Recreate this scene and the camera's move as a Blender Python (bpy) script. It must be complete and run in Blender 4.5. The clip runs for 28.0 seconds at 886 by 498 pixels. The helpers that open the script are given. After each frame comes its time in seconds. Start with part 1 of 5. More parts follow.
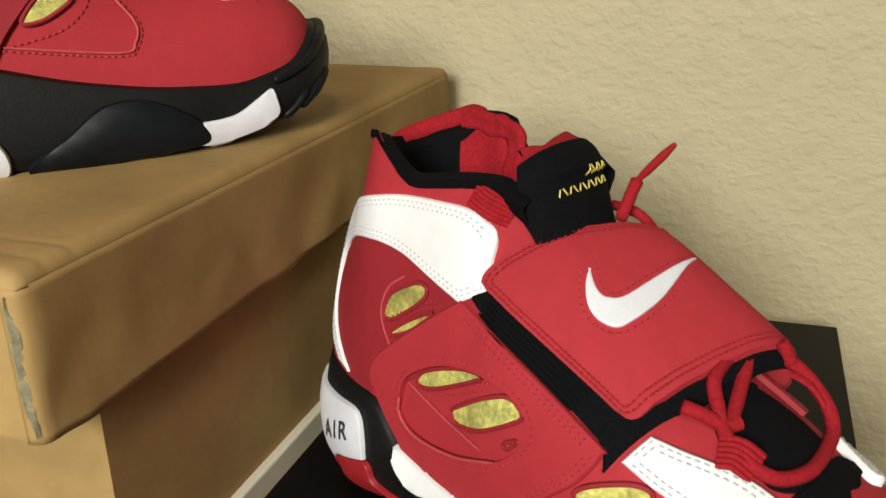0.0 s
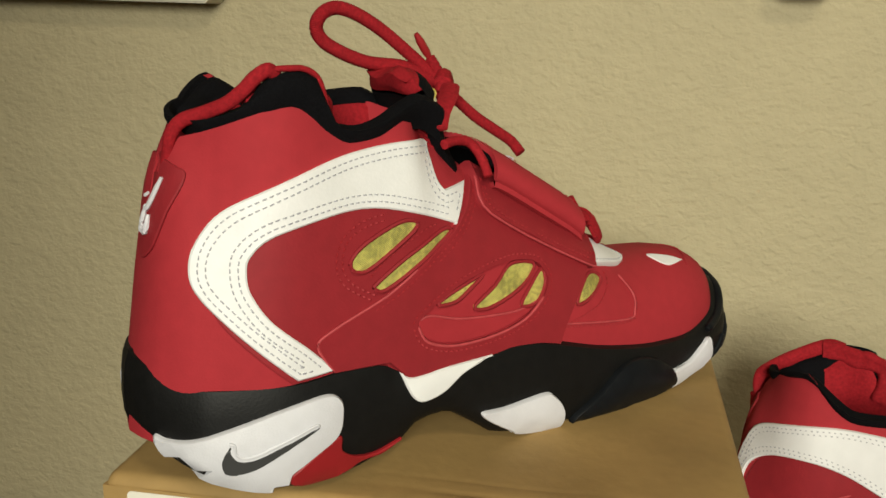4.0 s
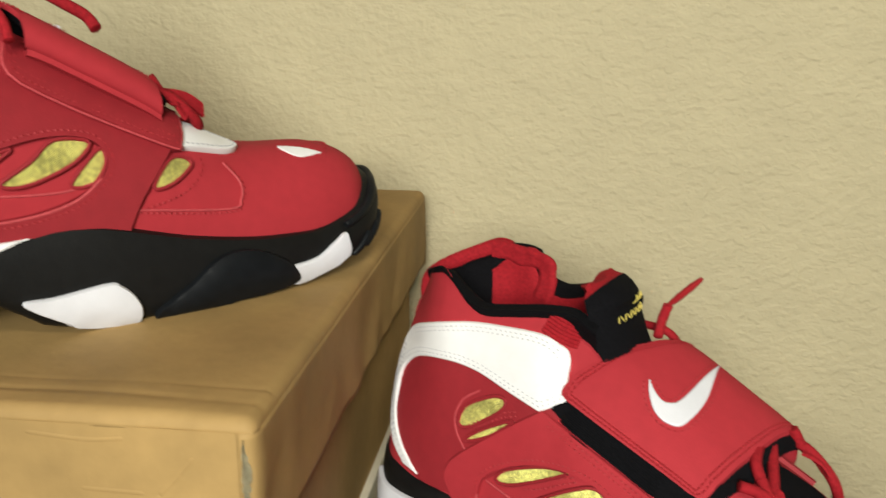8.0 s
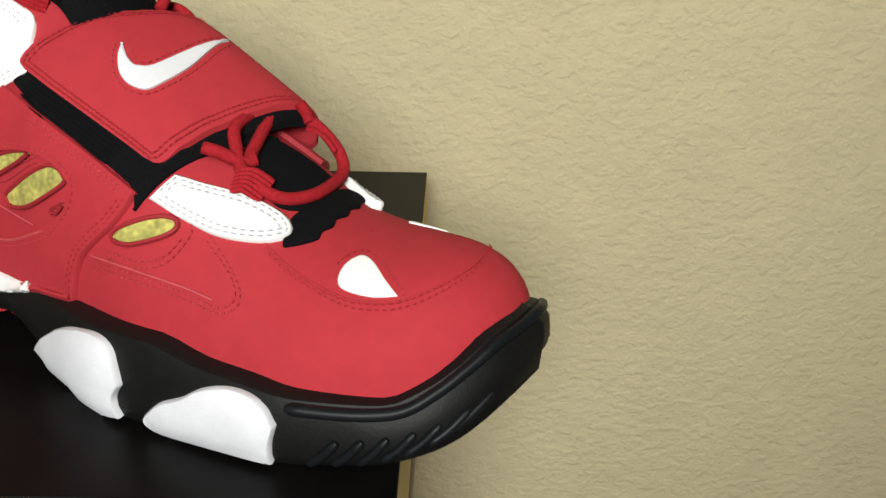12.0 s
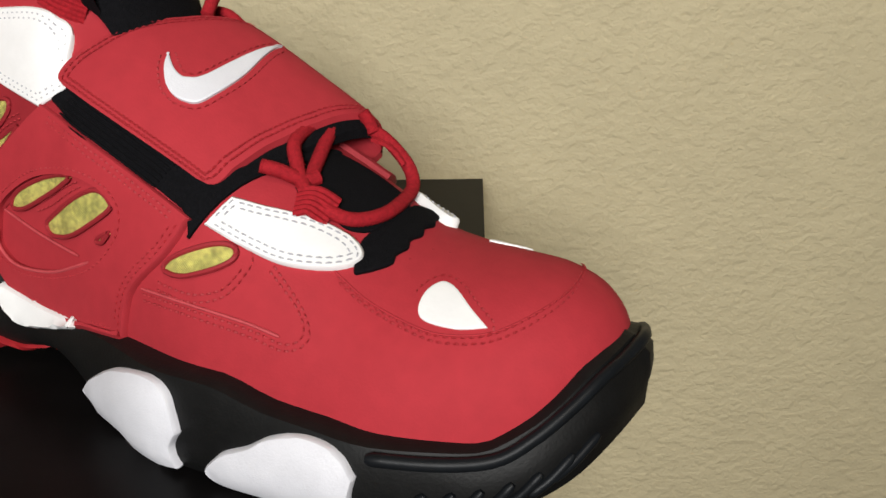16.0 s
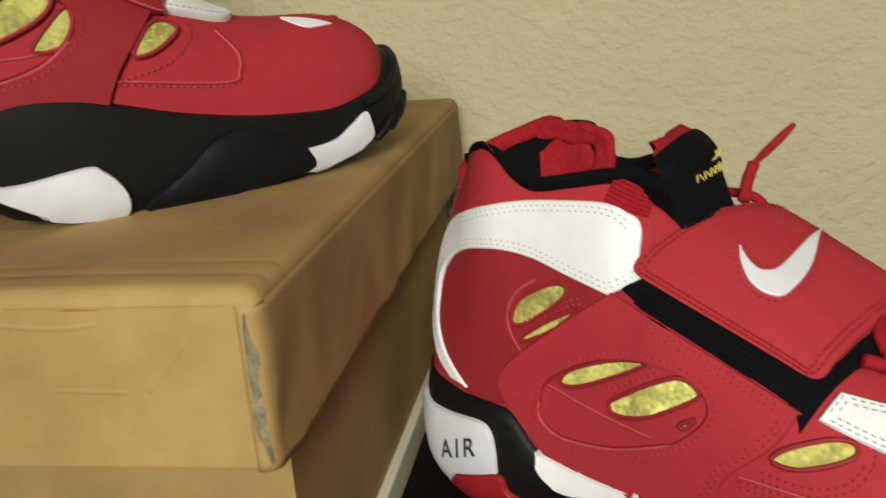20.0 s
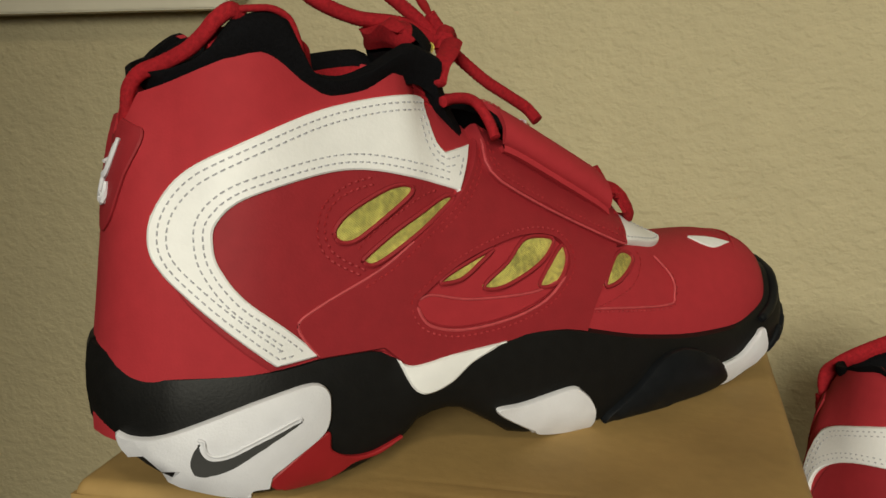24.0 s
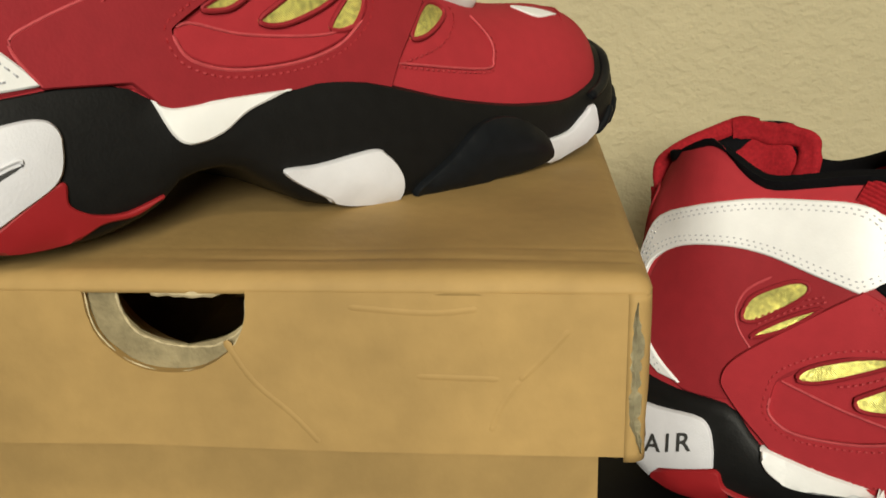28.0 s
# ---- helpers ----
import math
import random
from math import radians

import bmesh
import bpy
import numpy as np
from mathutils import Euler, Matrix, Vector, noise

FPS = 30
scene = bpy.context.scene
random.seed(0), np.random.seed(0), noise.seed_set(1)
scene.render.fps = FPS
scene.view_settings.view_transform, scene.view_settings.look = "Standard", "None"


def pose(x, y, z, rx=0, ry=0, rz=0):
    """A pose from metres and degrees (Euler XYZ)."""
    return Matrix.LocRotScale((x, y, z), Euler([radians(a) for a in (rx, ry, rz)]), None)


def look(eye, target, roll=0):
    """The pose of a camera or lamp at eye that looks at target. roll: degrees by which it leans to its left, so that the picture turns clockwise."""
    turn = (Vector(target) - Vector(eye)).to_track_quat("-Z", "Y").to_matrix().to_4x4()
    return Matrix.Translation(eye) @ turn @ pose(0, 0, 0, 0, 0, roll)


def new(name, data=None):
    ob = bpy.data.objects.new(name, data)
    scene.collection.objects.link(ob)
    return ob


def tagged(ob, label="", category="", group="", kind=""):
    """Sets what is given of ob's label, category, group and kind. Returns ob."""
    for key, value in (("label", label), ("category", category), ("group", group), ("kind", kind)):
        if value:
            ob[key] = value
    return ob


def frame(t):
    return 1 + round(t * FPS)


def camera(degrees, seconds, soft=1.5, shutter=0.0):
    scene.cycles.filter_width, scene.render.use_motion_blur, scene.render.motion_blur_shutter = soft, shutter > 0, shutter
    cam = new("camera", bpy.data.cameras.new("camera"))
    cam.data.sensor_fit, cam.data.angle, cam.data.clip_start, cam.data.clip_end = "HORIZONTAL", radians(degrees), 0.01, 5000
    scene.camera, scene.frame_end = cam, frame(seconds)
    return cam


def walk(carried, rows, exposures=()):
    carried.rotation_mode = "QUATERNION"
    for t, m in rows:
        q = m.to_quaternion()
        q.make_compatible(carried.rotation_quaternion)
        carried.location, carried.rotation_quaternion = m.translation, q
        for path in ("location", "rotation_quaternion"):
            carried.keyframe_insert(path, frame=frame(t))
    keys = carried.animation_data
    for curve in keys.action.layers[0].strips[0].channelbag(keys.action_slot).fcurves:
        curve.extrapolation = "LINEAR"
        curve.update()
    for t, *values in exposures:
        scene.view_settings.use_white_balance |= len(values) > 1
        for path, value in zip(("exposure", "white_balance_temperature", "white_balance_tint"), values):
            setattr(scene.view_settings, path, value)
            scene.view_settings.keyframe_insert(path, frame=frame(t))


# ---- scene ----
from mathutils.bvhtree import BVHTree
from mathutils.geometry import delaunay_2d_cdt

cam = camera(52.3, 28.0, shutter=0.3)
METRES, EYE, TILT, LEAN, TURN = 1.3, 1.11, -19.9, 1.5, 18.7
ROWS = [
    (0.0, 0.0, 0.0, 0.0, 0.0, 0.0, -0.0),
    (0.5, -0.0366, -0.02, 0.0001, -5.24, -0.47, 2.15),
    (1.0, -0.1106, -0.0356, 0.024, -8.24, 1.95, 2.32),
    (1.5, -0.1537, -0.0376, 0.0364, -9.01, 3.59, 2.44),
    (2.0, -0.1799, -0.0337, 0.042, -10.03, 4.24, 3.29),
    (2.5, -0.1982, -0.0407, 0.045, -12.47, 2.8, 2.73),
    (3.0, -0.2113, -0.0497, 0.0475, -11.07, 2.82, 2.25),
    (3.5, -0.2179, -0.0517, 0.054, -9.55, 4.21, 1.11),
    (5.5, -0.1931, -0.047, 0.0567, -4.97, 6.64, 0.61),
    (6.0, -0.1778, -0.0451, 0.0538, -3.61, 6.9, 0.24),
    (6.5, -0.1581, -0.046, 0.0495, -3.76, 6.9, 0.49),
    (7.0, -0.1384, -0.0498, 0.0432, -5.5, 6.58, 1.09),
    (7.5, -0.1106, -0.0482, 0.0294, -8.48, 5.21, 2.34),
    (8.0, -0.0867, -0.0472, 0.019, -11.07, 4.27, 2.4),
    (8.5, -0.0604, -0.0491, 0.0026, -13.42, 2.62, 2.9),
    (9.0, -0.0374, -0.0517, -0.0159, -14.72, 0.87, 2.68),
    (9.5, -0.0192, -0.0475, -0.0262, -15.27, -0.05, 3.27),
    (10.0, -0.0025, -0.0456, -0.0341, -16.24, -0.89, 3.25),
    (10.5, 0.0135, -0.0392, -0.0401, -16.98, -1.53, 3.51),
    (11.0, 0.0246, -0.0353, -0.0458, -17.42, -1.3, 3.82),
    (11.5, 0.0334, -0.0383, -0.0552, -17.92, -1.01, 3.99),
    (12.0, 0.0429, -0.038, -0.0623, -17.9, -1.87, 3.87),
    (12.5, 0.0502, -0.0339, -0.0633, -17.2, -1.71, 3.71),
    (14.5, 0.0742, -0.0279, -0.0637, -14.64, -2.18, 3.7),
    (15.0, 0.0691, -0.0194, -0.0629, -15.25, -2.09, 4.91),
    (15.5, 0.0523, -0.0109, -0.0569, -14.69, -1.04, 4.58),
    (16.0, 0.0382, -0.0088, -0.0563, -15.96, -1.74, 5.62),
    (16.5, 0.0379, -0.0029, -0.0497, -15.03, -0.55, 6.01),
    (17.0, 0.0296, -0.0087, -0.0525, -11.2, -1.07, 5.3),
    (17.5, 0.0264, -0.021, -0.0539, -9.67, -0.13, 4.61),
    (18.0, 0.008, -0.0177, -0.0453, -9.82, 0.75, 5.02),
    (18.5, -0.0133, -0.0131, -0.0373, -12.11, 0.95, 5.75),
    (19.0, -0.0301, -0.0097, -0.0365, -12.94, 0.71, 6.48),
    (19.5, -0.0573, -0.001, -0.0218, -10.39, 2.02, 6.28),
    (20.0, -0.0793, 0.0039, -0.0123, -8.2, 3.42, 6.03),
    (20.5, -0.1031, 0.0056, 0.0079, -5.97, 4.71, 4.27),
    (21.0, -0.1324, 0.0089, 0.0309, -3.62, 6.48, 3.06),
    (21.5, -0.1561, 0.0097, 0.0416, -2.96, 7.84, 2.56),
    (22.0, -0.17, 0.0031, 0.0409, -3.65, 7.9, 2.29),
    (22.5, -0.1805, 0.0003, 0.0397, -3.27, 7.75, 1.72),
    (24.5, -0.1971, -0.0217, 0.0358, -5.21, 8.43, 1.53),
    (25.0, -0.1985, -0.0248, 0.0342, -5.86, 8.46, 1.55),
    (25.5, -0.1998, -0.0279, 0.0319, -6.04, 8.23, 1.6),
    (26.0, -0.1974, -0.0243, 0.0276, -6.48, 7.32, 1.78),
    (26.5, -0.1913, -0.0085, 0.0092, -8.08, 5.67, 2.61),
    (27.0, -0.1761, 0.005, 0.0027, -11.11, 4.91, 3.64),
    (27.5, -0.1699, 0.014, 0.001, -11.87, 4.25, 3.9),
    (28.0, -0.1704, 0.0217, -0.0056, -12.29, 2.9, 4.51),
]
EXPOSURES = [(0.0, 0.15, 6150, 7), (1.0, 0.12, 6300, 5), (2.0, -0.3, 6500, 4), (3.0, -0.2, 6600, 3), (6.0, -0.15, 6600, 4), (7.0, -0.15, 6650, 7), (8.0, 0.2, 6150, 5), (9.0, 0.15, 6050, 6), (10.0, 0.12, 5950, 6), (12.0, 0.28, 5950, 6), (15.0, 0.3, 5750, 8), (16.0, 0.1, 5950, 11), (17.0, 0.05, 6050, 8), (18.0, 0.0, 6350, 8), (20.0, -0.1, 6200, 4), (21.0, 0.05, 6300, 4), (22.0, -0.42, 6350, 3), (25.0, -0.48, 6800, 3), (26.0, -0.50, 6700, 6), (27.0, -0.32, 6700, 4), (28.0, -0.04, 6600, 4)]
walk(cam, [(t, pose(0, 0, EYE, TILT, LEAN, TURN) @ pose(METRES * x, METRES * y, METRES * z, 90 + pitch, roll, yaw)) for t, x, y, z, yaw, pitch, roll in ROWS], EXPOSURES)

# ---------------------------------------------------------------- world and lamps
world = bpy.data.worlds.new("room_light")
scene.world = world
world.use_nodes = True
world.node_tree.nodes["Background"].inputs[0].default_value = (1.0, 0.86, 0.66, 1)
world.node_tree.nodes["Background"].inputs[1].default_value = 0.12


def lamp(name, eye, target, watts, radius, angle, blend, colour):
    data = bpy.data.lights.new(name, "SPOT")
    data.energy, data.shadow_soft_size, data.color = watts, radius, colour
    data.spot_size, data.spot_blend = radians(angle), blend
    ob = new(name, data)
    ob.matrix_world = look(eye, target)
    return ob


lamp("hand_torch", (-0.04, -1.38, 1.60), (-0.10, 0.40, 1.0), 172.0, 0.30, 56.0, 1.0, (1.0, 0.95, 0.85))
ceiling = bpy.data.lights.new("ceiling_lamp", "AREA")
ceiling.shape, ceiling.size, ceiling.energy, ceiling.color = "DISK", 0.30, 15.0, (1.0, 0.86, 0.66)
new("ceiling_lamp", ceiling).matrix_world = look((0.42, -1.15, 2.46), (0.0, 0.1, 0.9))


# ---------------------------------------------------------------- materials
def material(name, colour, rough=0.6, metal=0.0, vary=0.08, scale=60.0, bump=0.0, bump_scale=300.0, stain_glint=0.0, stain_glint_scale=9.0, spec=0.5, sheen=0.0):
    """Base colour with fine grain, broad stains or painted glints, and a fine relief."""
    mat = bpy.data.materials.new(name)
    mat.use_nodes = True
    nt = mat.node_tree
    bs = nt.nodes["Principled BSDF"]
    bs.inputs["Roughness"].default_value = rough
    bs.inputs["Metallic"].default_value = metal
    bs.inputs["Specular IOR Level"].default_value = spec
    bs.inputs["Sheen Weight"].default_value = sheen
    co = nt.nodes.new("ShaderNodeTexCoord")

    def noise_tex(sc, detail=4.0):
        n = nt.nodes.new("ShaderNodeTexNoise")
        n.inputs["Scale"].default_value = sc
        n.inputs["Detail"].default_value = detail
        nt.links.new(co.outputs["Object"], n.inputs["Vector"])
        return n

    grain = noise_tex(scale)
    ramp = nt.nodes.new("ShaderNodeMapRange")
    ramp.inputs["From Min"].default_value, ramp.inputs["From Max"].default_value = 0.3, 0.7
    ramp.inputs["To Min"].default_value, ramp.inputs["To Max"].default_value = 1 - vary, 1 + vary
    nt.links.new(grain.outputs["Fac"], ramp.inputs["Value"])
    broad = noise_tex(stain_glint_scale, 3.0)
    ramp2 = nt.nodes.new("ShaderNodeMapRange")
    ramp2.inputs["From Min"].default_value, ramp2.inputs["From Max"].default_value = 0.35, 0.7
    ramp2.inputs["To Min"].default_value, ramp2.inputs["To Max"].default_value = 1 + stain_glint * 0.4, 1 - stain_glint
    nt.links.new(broad.outputs["Fac"], ramp2.inputs["Value"])
    mul = nt.nodes.new("ShaderNodeMath")
    mul.operation = "MULTIPLY"
    nt.links.new(ramp.outputs[0], mul.inputs[0])
    nt.links.new(ramp2.outputs[0], mul.inputs[1])
    col = nt.nodes.new("ShaderNodeMix")
    col.data_type, col.blend_type = "RGBA", "MULTIPLY"
    col.inputs[0].default_value = 1.0
    col.inputs[6].default_value = (*colour, 1)
    nt.links.new(mul.outputs[0], col.inputs[7])
    nt.links.new(col.outputs[2], bs.inputs["Base Color"])
    if bump:
        b = nt.nodes.new("ShaderNodeBump")
        b.inputs["Strength"].default_value = bump
        b.inputs["Distance"].default_value = 0.001
        nt.links.new(noise_tex(bump_scale, 3.0).outputs["Fac"], b.inputs["Height"])
        nt.links.new(b.outputs[0], bs.inputs["Normal"])
    return mat


def gold_material():
    """Woven foil: bright threads with fine dark gaps, creased in places."""
    # The broad noise paints patches of light into the foil's colour.
    mat = material("gold_foil_cloth", (0.82, 0.78, 0.22), 0.36, metal=0.5, vary=0.30, scale=520, bump=0.35, bump_scale=160, stain_glint=0.40, stain_glint_scale=75)
    nt = mat.node_tree
    bs = nt.nodes["Principled BSDF"]
    co = nt.nodes.new("ShaderNodeTexCoord")
    wave = nt.nodes.new("ShaderNodeTexWave")
    wave.inputs["Scale"].default_value, wave.inputs["Distortion"].default_value = 640.0, 3.0
    wave.bands_direction = "DIAGONAL"
    nt.links.new(co.outputs["Object"], wave.inputs["Vector"])
    bump = nt.nodes.new("ShaderNodeBump")
    bump.inputs["Strength"].default_value, bump.inputs["Distance"].default_value = 0.5, 0.0006
    nt.links.new(wave.outputs["Fac"], bump.inputs["Height"])
    gaps = nt.nodes.new("ShaderNodeMapRange")
    gaps.inputs["From Min"].default_value, gaps.inputs["From Max"].default_value = 0.1, 0.6
    gaps.inputs["To Min"].default_value, gaps.inputs["To Max"].default_value = 0.62, 1.12
    nt.links.new(wave.outputs["Fac"], gaps.inputs["Value"])
    base = bs.inputs["Base Color"].links[0].from_socket
    threads = nt.nodes.new("ShaderNodeMix")
    threads.data_type, threads.blend_type = "RGBA", "MULTIPLY"
    threads.inputs[0].default_value = 1.0
    nt.links.new(base, threads.inputs[6])
    nt.links.new(gaps.outputs[0], threads.inputs[7])
    nt.links.new(threads.outputs[2], bs.inputs["Base Color"])
    old = bs.inputs["Normal"].links[0].from_node
    nt.links.new(old.outputs[0], bump.inputs["Normal"])
    nt.links.new(bump.outputs[0], bs.inputs["Normal"])
    return mat


def wall_material():
    """Painted knock-down plaster: flattened islands over a fine orange peel."""
    mat = material("beige_textured_paint", (0.458, 0.398, 0.252), 0.7, vary=0.03, scale=26, stain_glint=0.04, stain_glint_scale=3, spec=0.25)
    nt = mat.node_tree
    bs = nt.nodes["Principled BSDF"]
    co = nt.nodes.new("ShaderNodeTexCoord")
    stretch = nt.nodes.new("ShaderNodeMapping")
    stretch.inputs["Scale"].default_value = (0.9, 1.0, 1.15)
    nt.links.new(co.outputs["Object"], stretch.inputs["Vector"])
    isl = nt.nodes.new("ShaderNodeTexNoise")
    isl.inputs["Scale"].default_value, isl.inputs["Detail"].default_value, isl.inputs["Distortion"].default_value = 150.0, 2.5, 0.1
    nt.links.new(stretch.outputs[0], isl.inputs["Vector"])
    flat = nt.nodes.new("ShaderNodeMapRange")
    flat.inputs["From Min"].default_value, flat.inputs["From Max"].default_value = 0.30, 0.72
    flat.interpolation_type = "SMOOTHSTEP"
    nt.links.new(isl.outputs["Fac"], flat.inputs["Value"])
    fine = nt.nodes.new("ShaderNodeTexNoise")
    fine.inputs["Scale"].default_value, fine.inputs["Detail"].default_value = 380.0, 2.0
    nt.links.new(co.outputs["Object"], fine.inputs["Vector"])
    add = nt.nodes.new("ShaderNodeMath")
    add.operation = "MULTIPLY_ADD"
    add.inputs[1].default_value = 0.40
    nt.links.new(fine.outputs["Fac"], add.inputs[0])
    nt.links.new(flat.outputs[0], add.inputs[2])
    bump = nt.nodes.new("ShaderNodeBump")
    bump.inputs["Strength"].default_value, bump.inputs["Distance"].default_value = 0.62, 0.0012
    nt.links.new(add.outputs[0], bump.inputs["Height"])
    nt.links.new(bump.outputs[0], bs.inputs["Normal"])
    return mat


RED = material("red_nubuck", (0.335, 0.0240, 0.0325), 0.78, vary=0.05, scale=180, bump=0.10, bump_scale=1100, stain_glint=0.06, stain_glint_scale=14, spec=0.18)
RED_DEEP = material("deep_red_leather", (0.245, 0.0150, 0.0215), 0.66, vary=0.05, scale=160, bump=0.10, bump_scale=1000, stain_glint=0.06, stain_glint_scale=16, spec=0.25)
RED_CLOTH = material("red_cloth", (0.27, 0.0100, 0.0160), 0.85, vary=0.2, scale=700, bump=0.35, bump_scale=1500, spec=0.15)
RED_RUBBER = material("red_rubber", (0.27, 0.012, 0.016), 0.5, vary=0.05, scale=90, bump=0.1, stain_glint=0.1, spec=0.3)
RED_EDGE = material("pale_red_cut_edge", (0.42, 0.050, 0.060), 0.7, vary=0.15, scale=300)
THREAD = material("red_thread", (0.29, 0.008, 0.014), 0.7, vary=0.1, scale=300)
GREY_THREAD = material("grey_thread", (0.36, 0.36, 0.39), 0.7, vary=0.1, scale=300)
WHITE = material("white_leather", (0.73, 0.73, 0.73), 0.5, vary=0.03, scale=120, bump=0.1, bump_scale=700, stain_glint=0.05, stain_glint_scale=20)
WHITE_RUBBER = material("white_foam_rubber", (0.61, 0.61, 0.65), 0.5, vary=0.03, scale=150, bump=0.15, bump_scale=1200, stain_glint=0.05, stain_glint_scale=18)
BLACK = material("black_rubber", (0.0045, 0.0045, 0.0045), 0.55, vary=0.2, scale=200, bump=0.12, bump_scale=900, spec=0.22)
BLACK_GLOSS = material("smooth_black_rubber", (0.006, 0.007, 0.0085), 0.45, vary=0.15, scale=200, bump=0.05, bump_scale=700, spec=0.15)
BLACK_CLOTH = material("black_cloth", (0.004, 0.004, 0.005), 0.9, vary=0.3, scale=900, bump=0.5, bump_scale=1600, spec=0.08)
CARD = material("brown_cardboard", (0.335, 0.216, 0.080), 0.72, vary=0.05, scale=140, bump=0.14, bump_scale=240, stain_glint=0.22, stain_glint_scale=15, spec=0.3)
CARD_EDGE = material("torn_cardboard_edge", (0.40, 0.33, 0.20), 0.9, vary=0.25, scale=220, bump=0.6, bump_scale=400)
CARD_RAW = material("fuzzy_inner_cardboard", (0.26, 0.215, 0.125), 0.9, vary=0.22, scale=240, bump=0.7, bump_scale=380, stain_glint=0.25, stain_glint_scale=60, spec=0.1)
CARD_GREY = material("torn_grey_paper_ply", (0.42, 0.37, 0.23), 0.9, vary=0.3, scale=260, bump=0.6, bump_scale=500)
GOLD_THREAD = material("gold_thread", (0.72, 0.60, 0.14), 0.45, metal=0.3, vary=0.25, scale=900)
GOLD = gold_material()
WALL = wall_material()
BLACK_CARD = material("black_coated_card", (0.0034, 0.0030, 0.0031), 0.45, vary=0.25, scale=60, bump=0.03, bump_scale=200, stain_glint=0.2, spec=0.12)
GOLD_CARD = material("gold_coated_card", (0.60, 0.43, 0.05), 0.5, vary=0.04, scale=80, stain_glint=0.06)
CREAM = material("white_coated_card", (0.62, 0.58, 0.47), 0.6, vary=0.03, scale=60, stain_glint=0.06)
PAPER = material("white_paper_label", (0.74, 0.71, 0.62), 0.6, vary=0.02, scale=90)
INK = material("black_ink", (0.03, 0.03, 0.03), 0.7)
WOOD = material("dark_desk_veneer", (0.10, 0.055, 0.03), 0.5, vary=0.15, scale=40, stain_glint=0.2, stain_glint_scale=5)


# ---------------------------------------------------------------- mesh helpers
FLIP, ON_SHOE = [1.0], [False]


def settle(v):
    """How each worn shoe stands: one reaches further at its toe, the other's heel leans inward."""
    x, y, z = v[0], v[1], v[2]
    if FLIP[0] < 0:
        k = min(max((z - 0.03) / 0.125, 0.0), 1.3) * min(max(1 - x / 0.14, 0.0), 1.0)
        short = min(max((x - 0.285) / 0.04, 0.0), 1.0)
        return (x - 0.010 * k - 0.0035 * short, y - 0.021 * k, z)
    k = min(max((x - 0.282) / 0.045, 0.0), 1.0)
    return (x + 0.0040 * k * k * (3 - 2 * k), y, z)


def link(name, verts, faces, mat, parent=None, label="", smooth=True, sharp=48):
    me = bpy.data.meshes.new(name)
    if ON_SHOE[0]:
        verts = [settle(v) for v in verts]
    s = FLIP[0]
    if s < 0:
        verts = [(v[0], -v[1], v[2]) for v in verts]
        faces = [tuple(reversed(f)) for f in faces]
    me.from_pydata([tuple(v) for v in verts], [], [tuple(f) for f in faces])
    me.materials.append(mat)
    if smooth:
        me.polygons.foreach_set("use_smooth", [True] * len(me.polygons))
        me.set_sharp_from_angle(angle=radians(sharp))
    ob = new(name, me)
    if parent is not None:
        ob.parent = parent
    if label:
        tagged(ob, label)
    return ob


def part(name, bm, mat, parent=None, label="", smooth=False):
    me = bpy.data.meshes.new(name)
    if FLIP[0] < 0:
        bmesh.ops.scale(bm, vec=(1, -1, 1), verts=bm.verts)
        bmesh.ops.reverse_faces(bm, faces=bm.faces)
    bm.to_mesh(me)
    bm.free()
    me.materials.append(mat)
    if smooth:
        me.polygons.foreach_set("use_smooth", [True] * len(me.polygons))
    ob = new(name, me)
    if parent is not None:
        ob.parent = parent
    if label:
        tagged(ob, label)
    return ob


def empty(name, m, label, category, group=""):
    ob = new(name)
    ob.empty_display_size = 0.05
    ob.matrix_world = m
    return tagged(ob, label, category, group)


def box_bm(x0, x1, y0, y1, z0, z1, bevel=0.0, seg=2):
    bm = bmesh.new()
    bmesh.ops.create_cube(bm, size=1)
    bmesh.ops.scale(bm, vec=(x1 - x0, y1 - y0, z1 - z0), verts=bm.verts)
    bmesh.ops.translate(bm, vec=((x0 + x1) / 2, (y0 + y1) / 2, (z0 + z1) / 2), verts=bm.verts)
    if bevel:
        bmesh.ops.bevel(bm, geom=bm.edges[:], offset=bevel, segments=seg, affect="EDGES", profile=0.5)
    return bm


def curve(pts, n=6, closed=True):
    """Catmull-Rom through the points; a point given twice stays a corner."""
    p = [np.array(q, float) for q in pts]
    out, k = [], len(p)
    for i in range(k if closed else k - 1):
        if closed:
            a, b, c, d = p[i - 1], p[i], p[(i + 1) % k], p[(i + 2) % k]
        else:
            a, b, c, d = p[max(i - 1, 0)], p[i], p[i + 1], p[min(i + 2, k - 1)]
        if abs(b - c).max() < 1e-9:
            continue
        m = max(1, n)
        for j in range(m):
            t = j / m
            ta, tb = (c - a) / 2, (d - b) / 2
            if abs(a - b).max() < 1e-9:
                ta = (c - b) * 0.5
            if abs(c - d).max() < 1e-9:
                tb = (c - b) * 0.5
            out.append((2 * t**3 - 3 * t**2 + 1) * b + (t**3 - 2 * t**2 + t) * ta + (-2 * t**3 + 3 * t**2) * c + (t**3 - t**2) * tb)
    if not closed:
        out.append(p[-1])
    return out


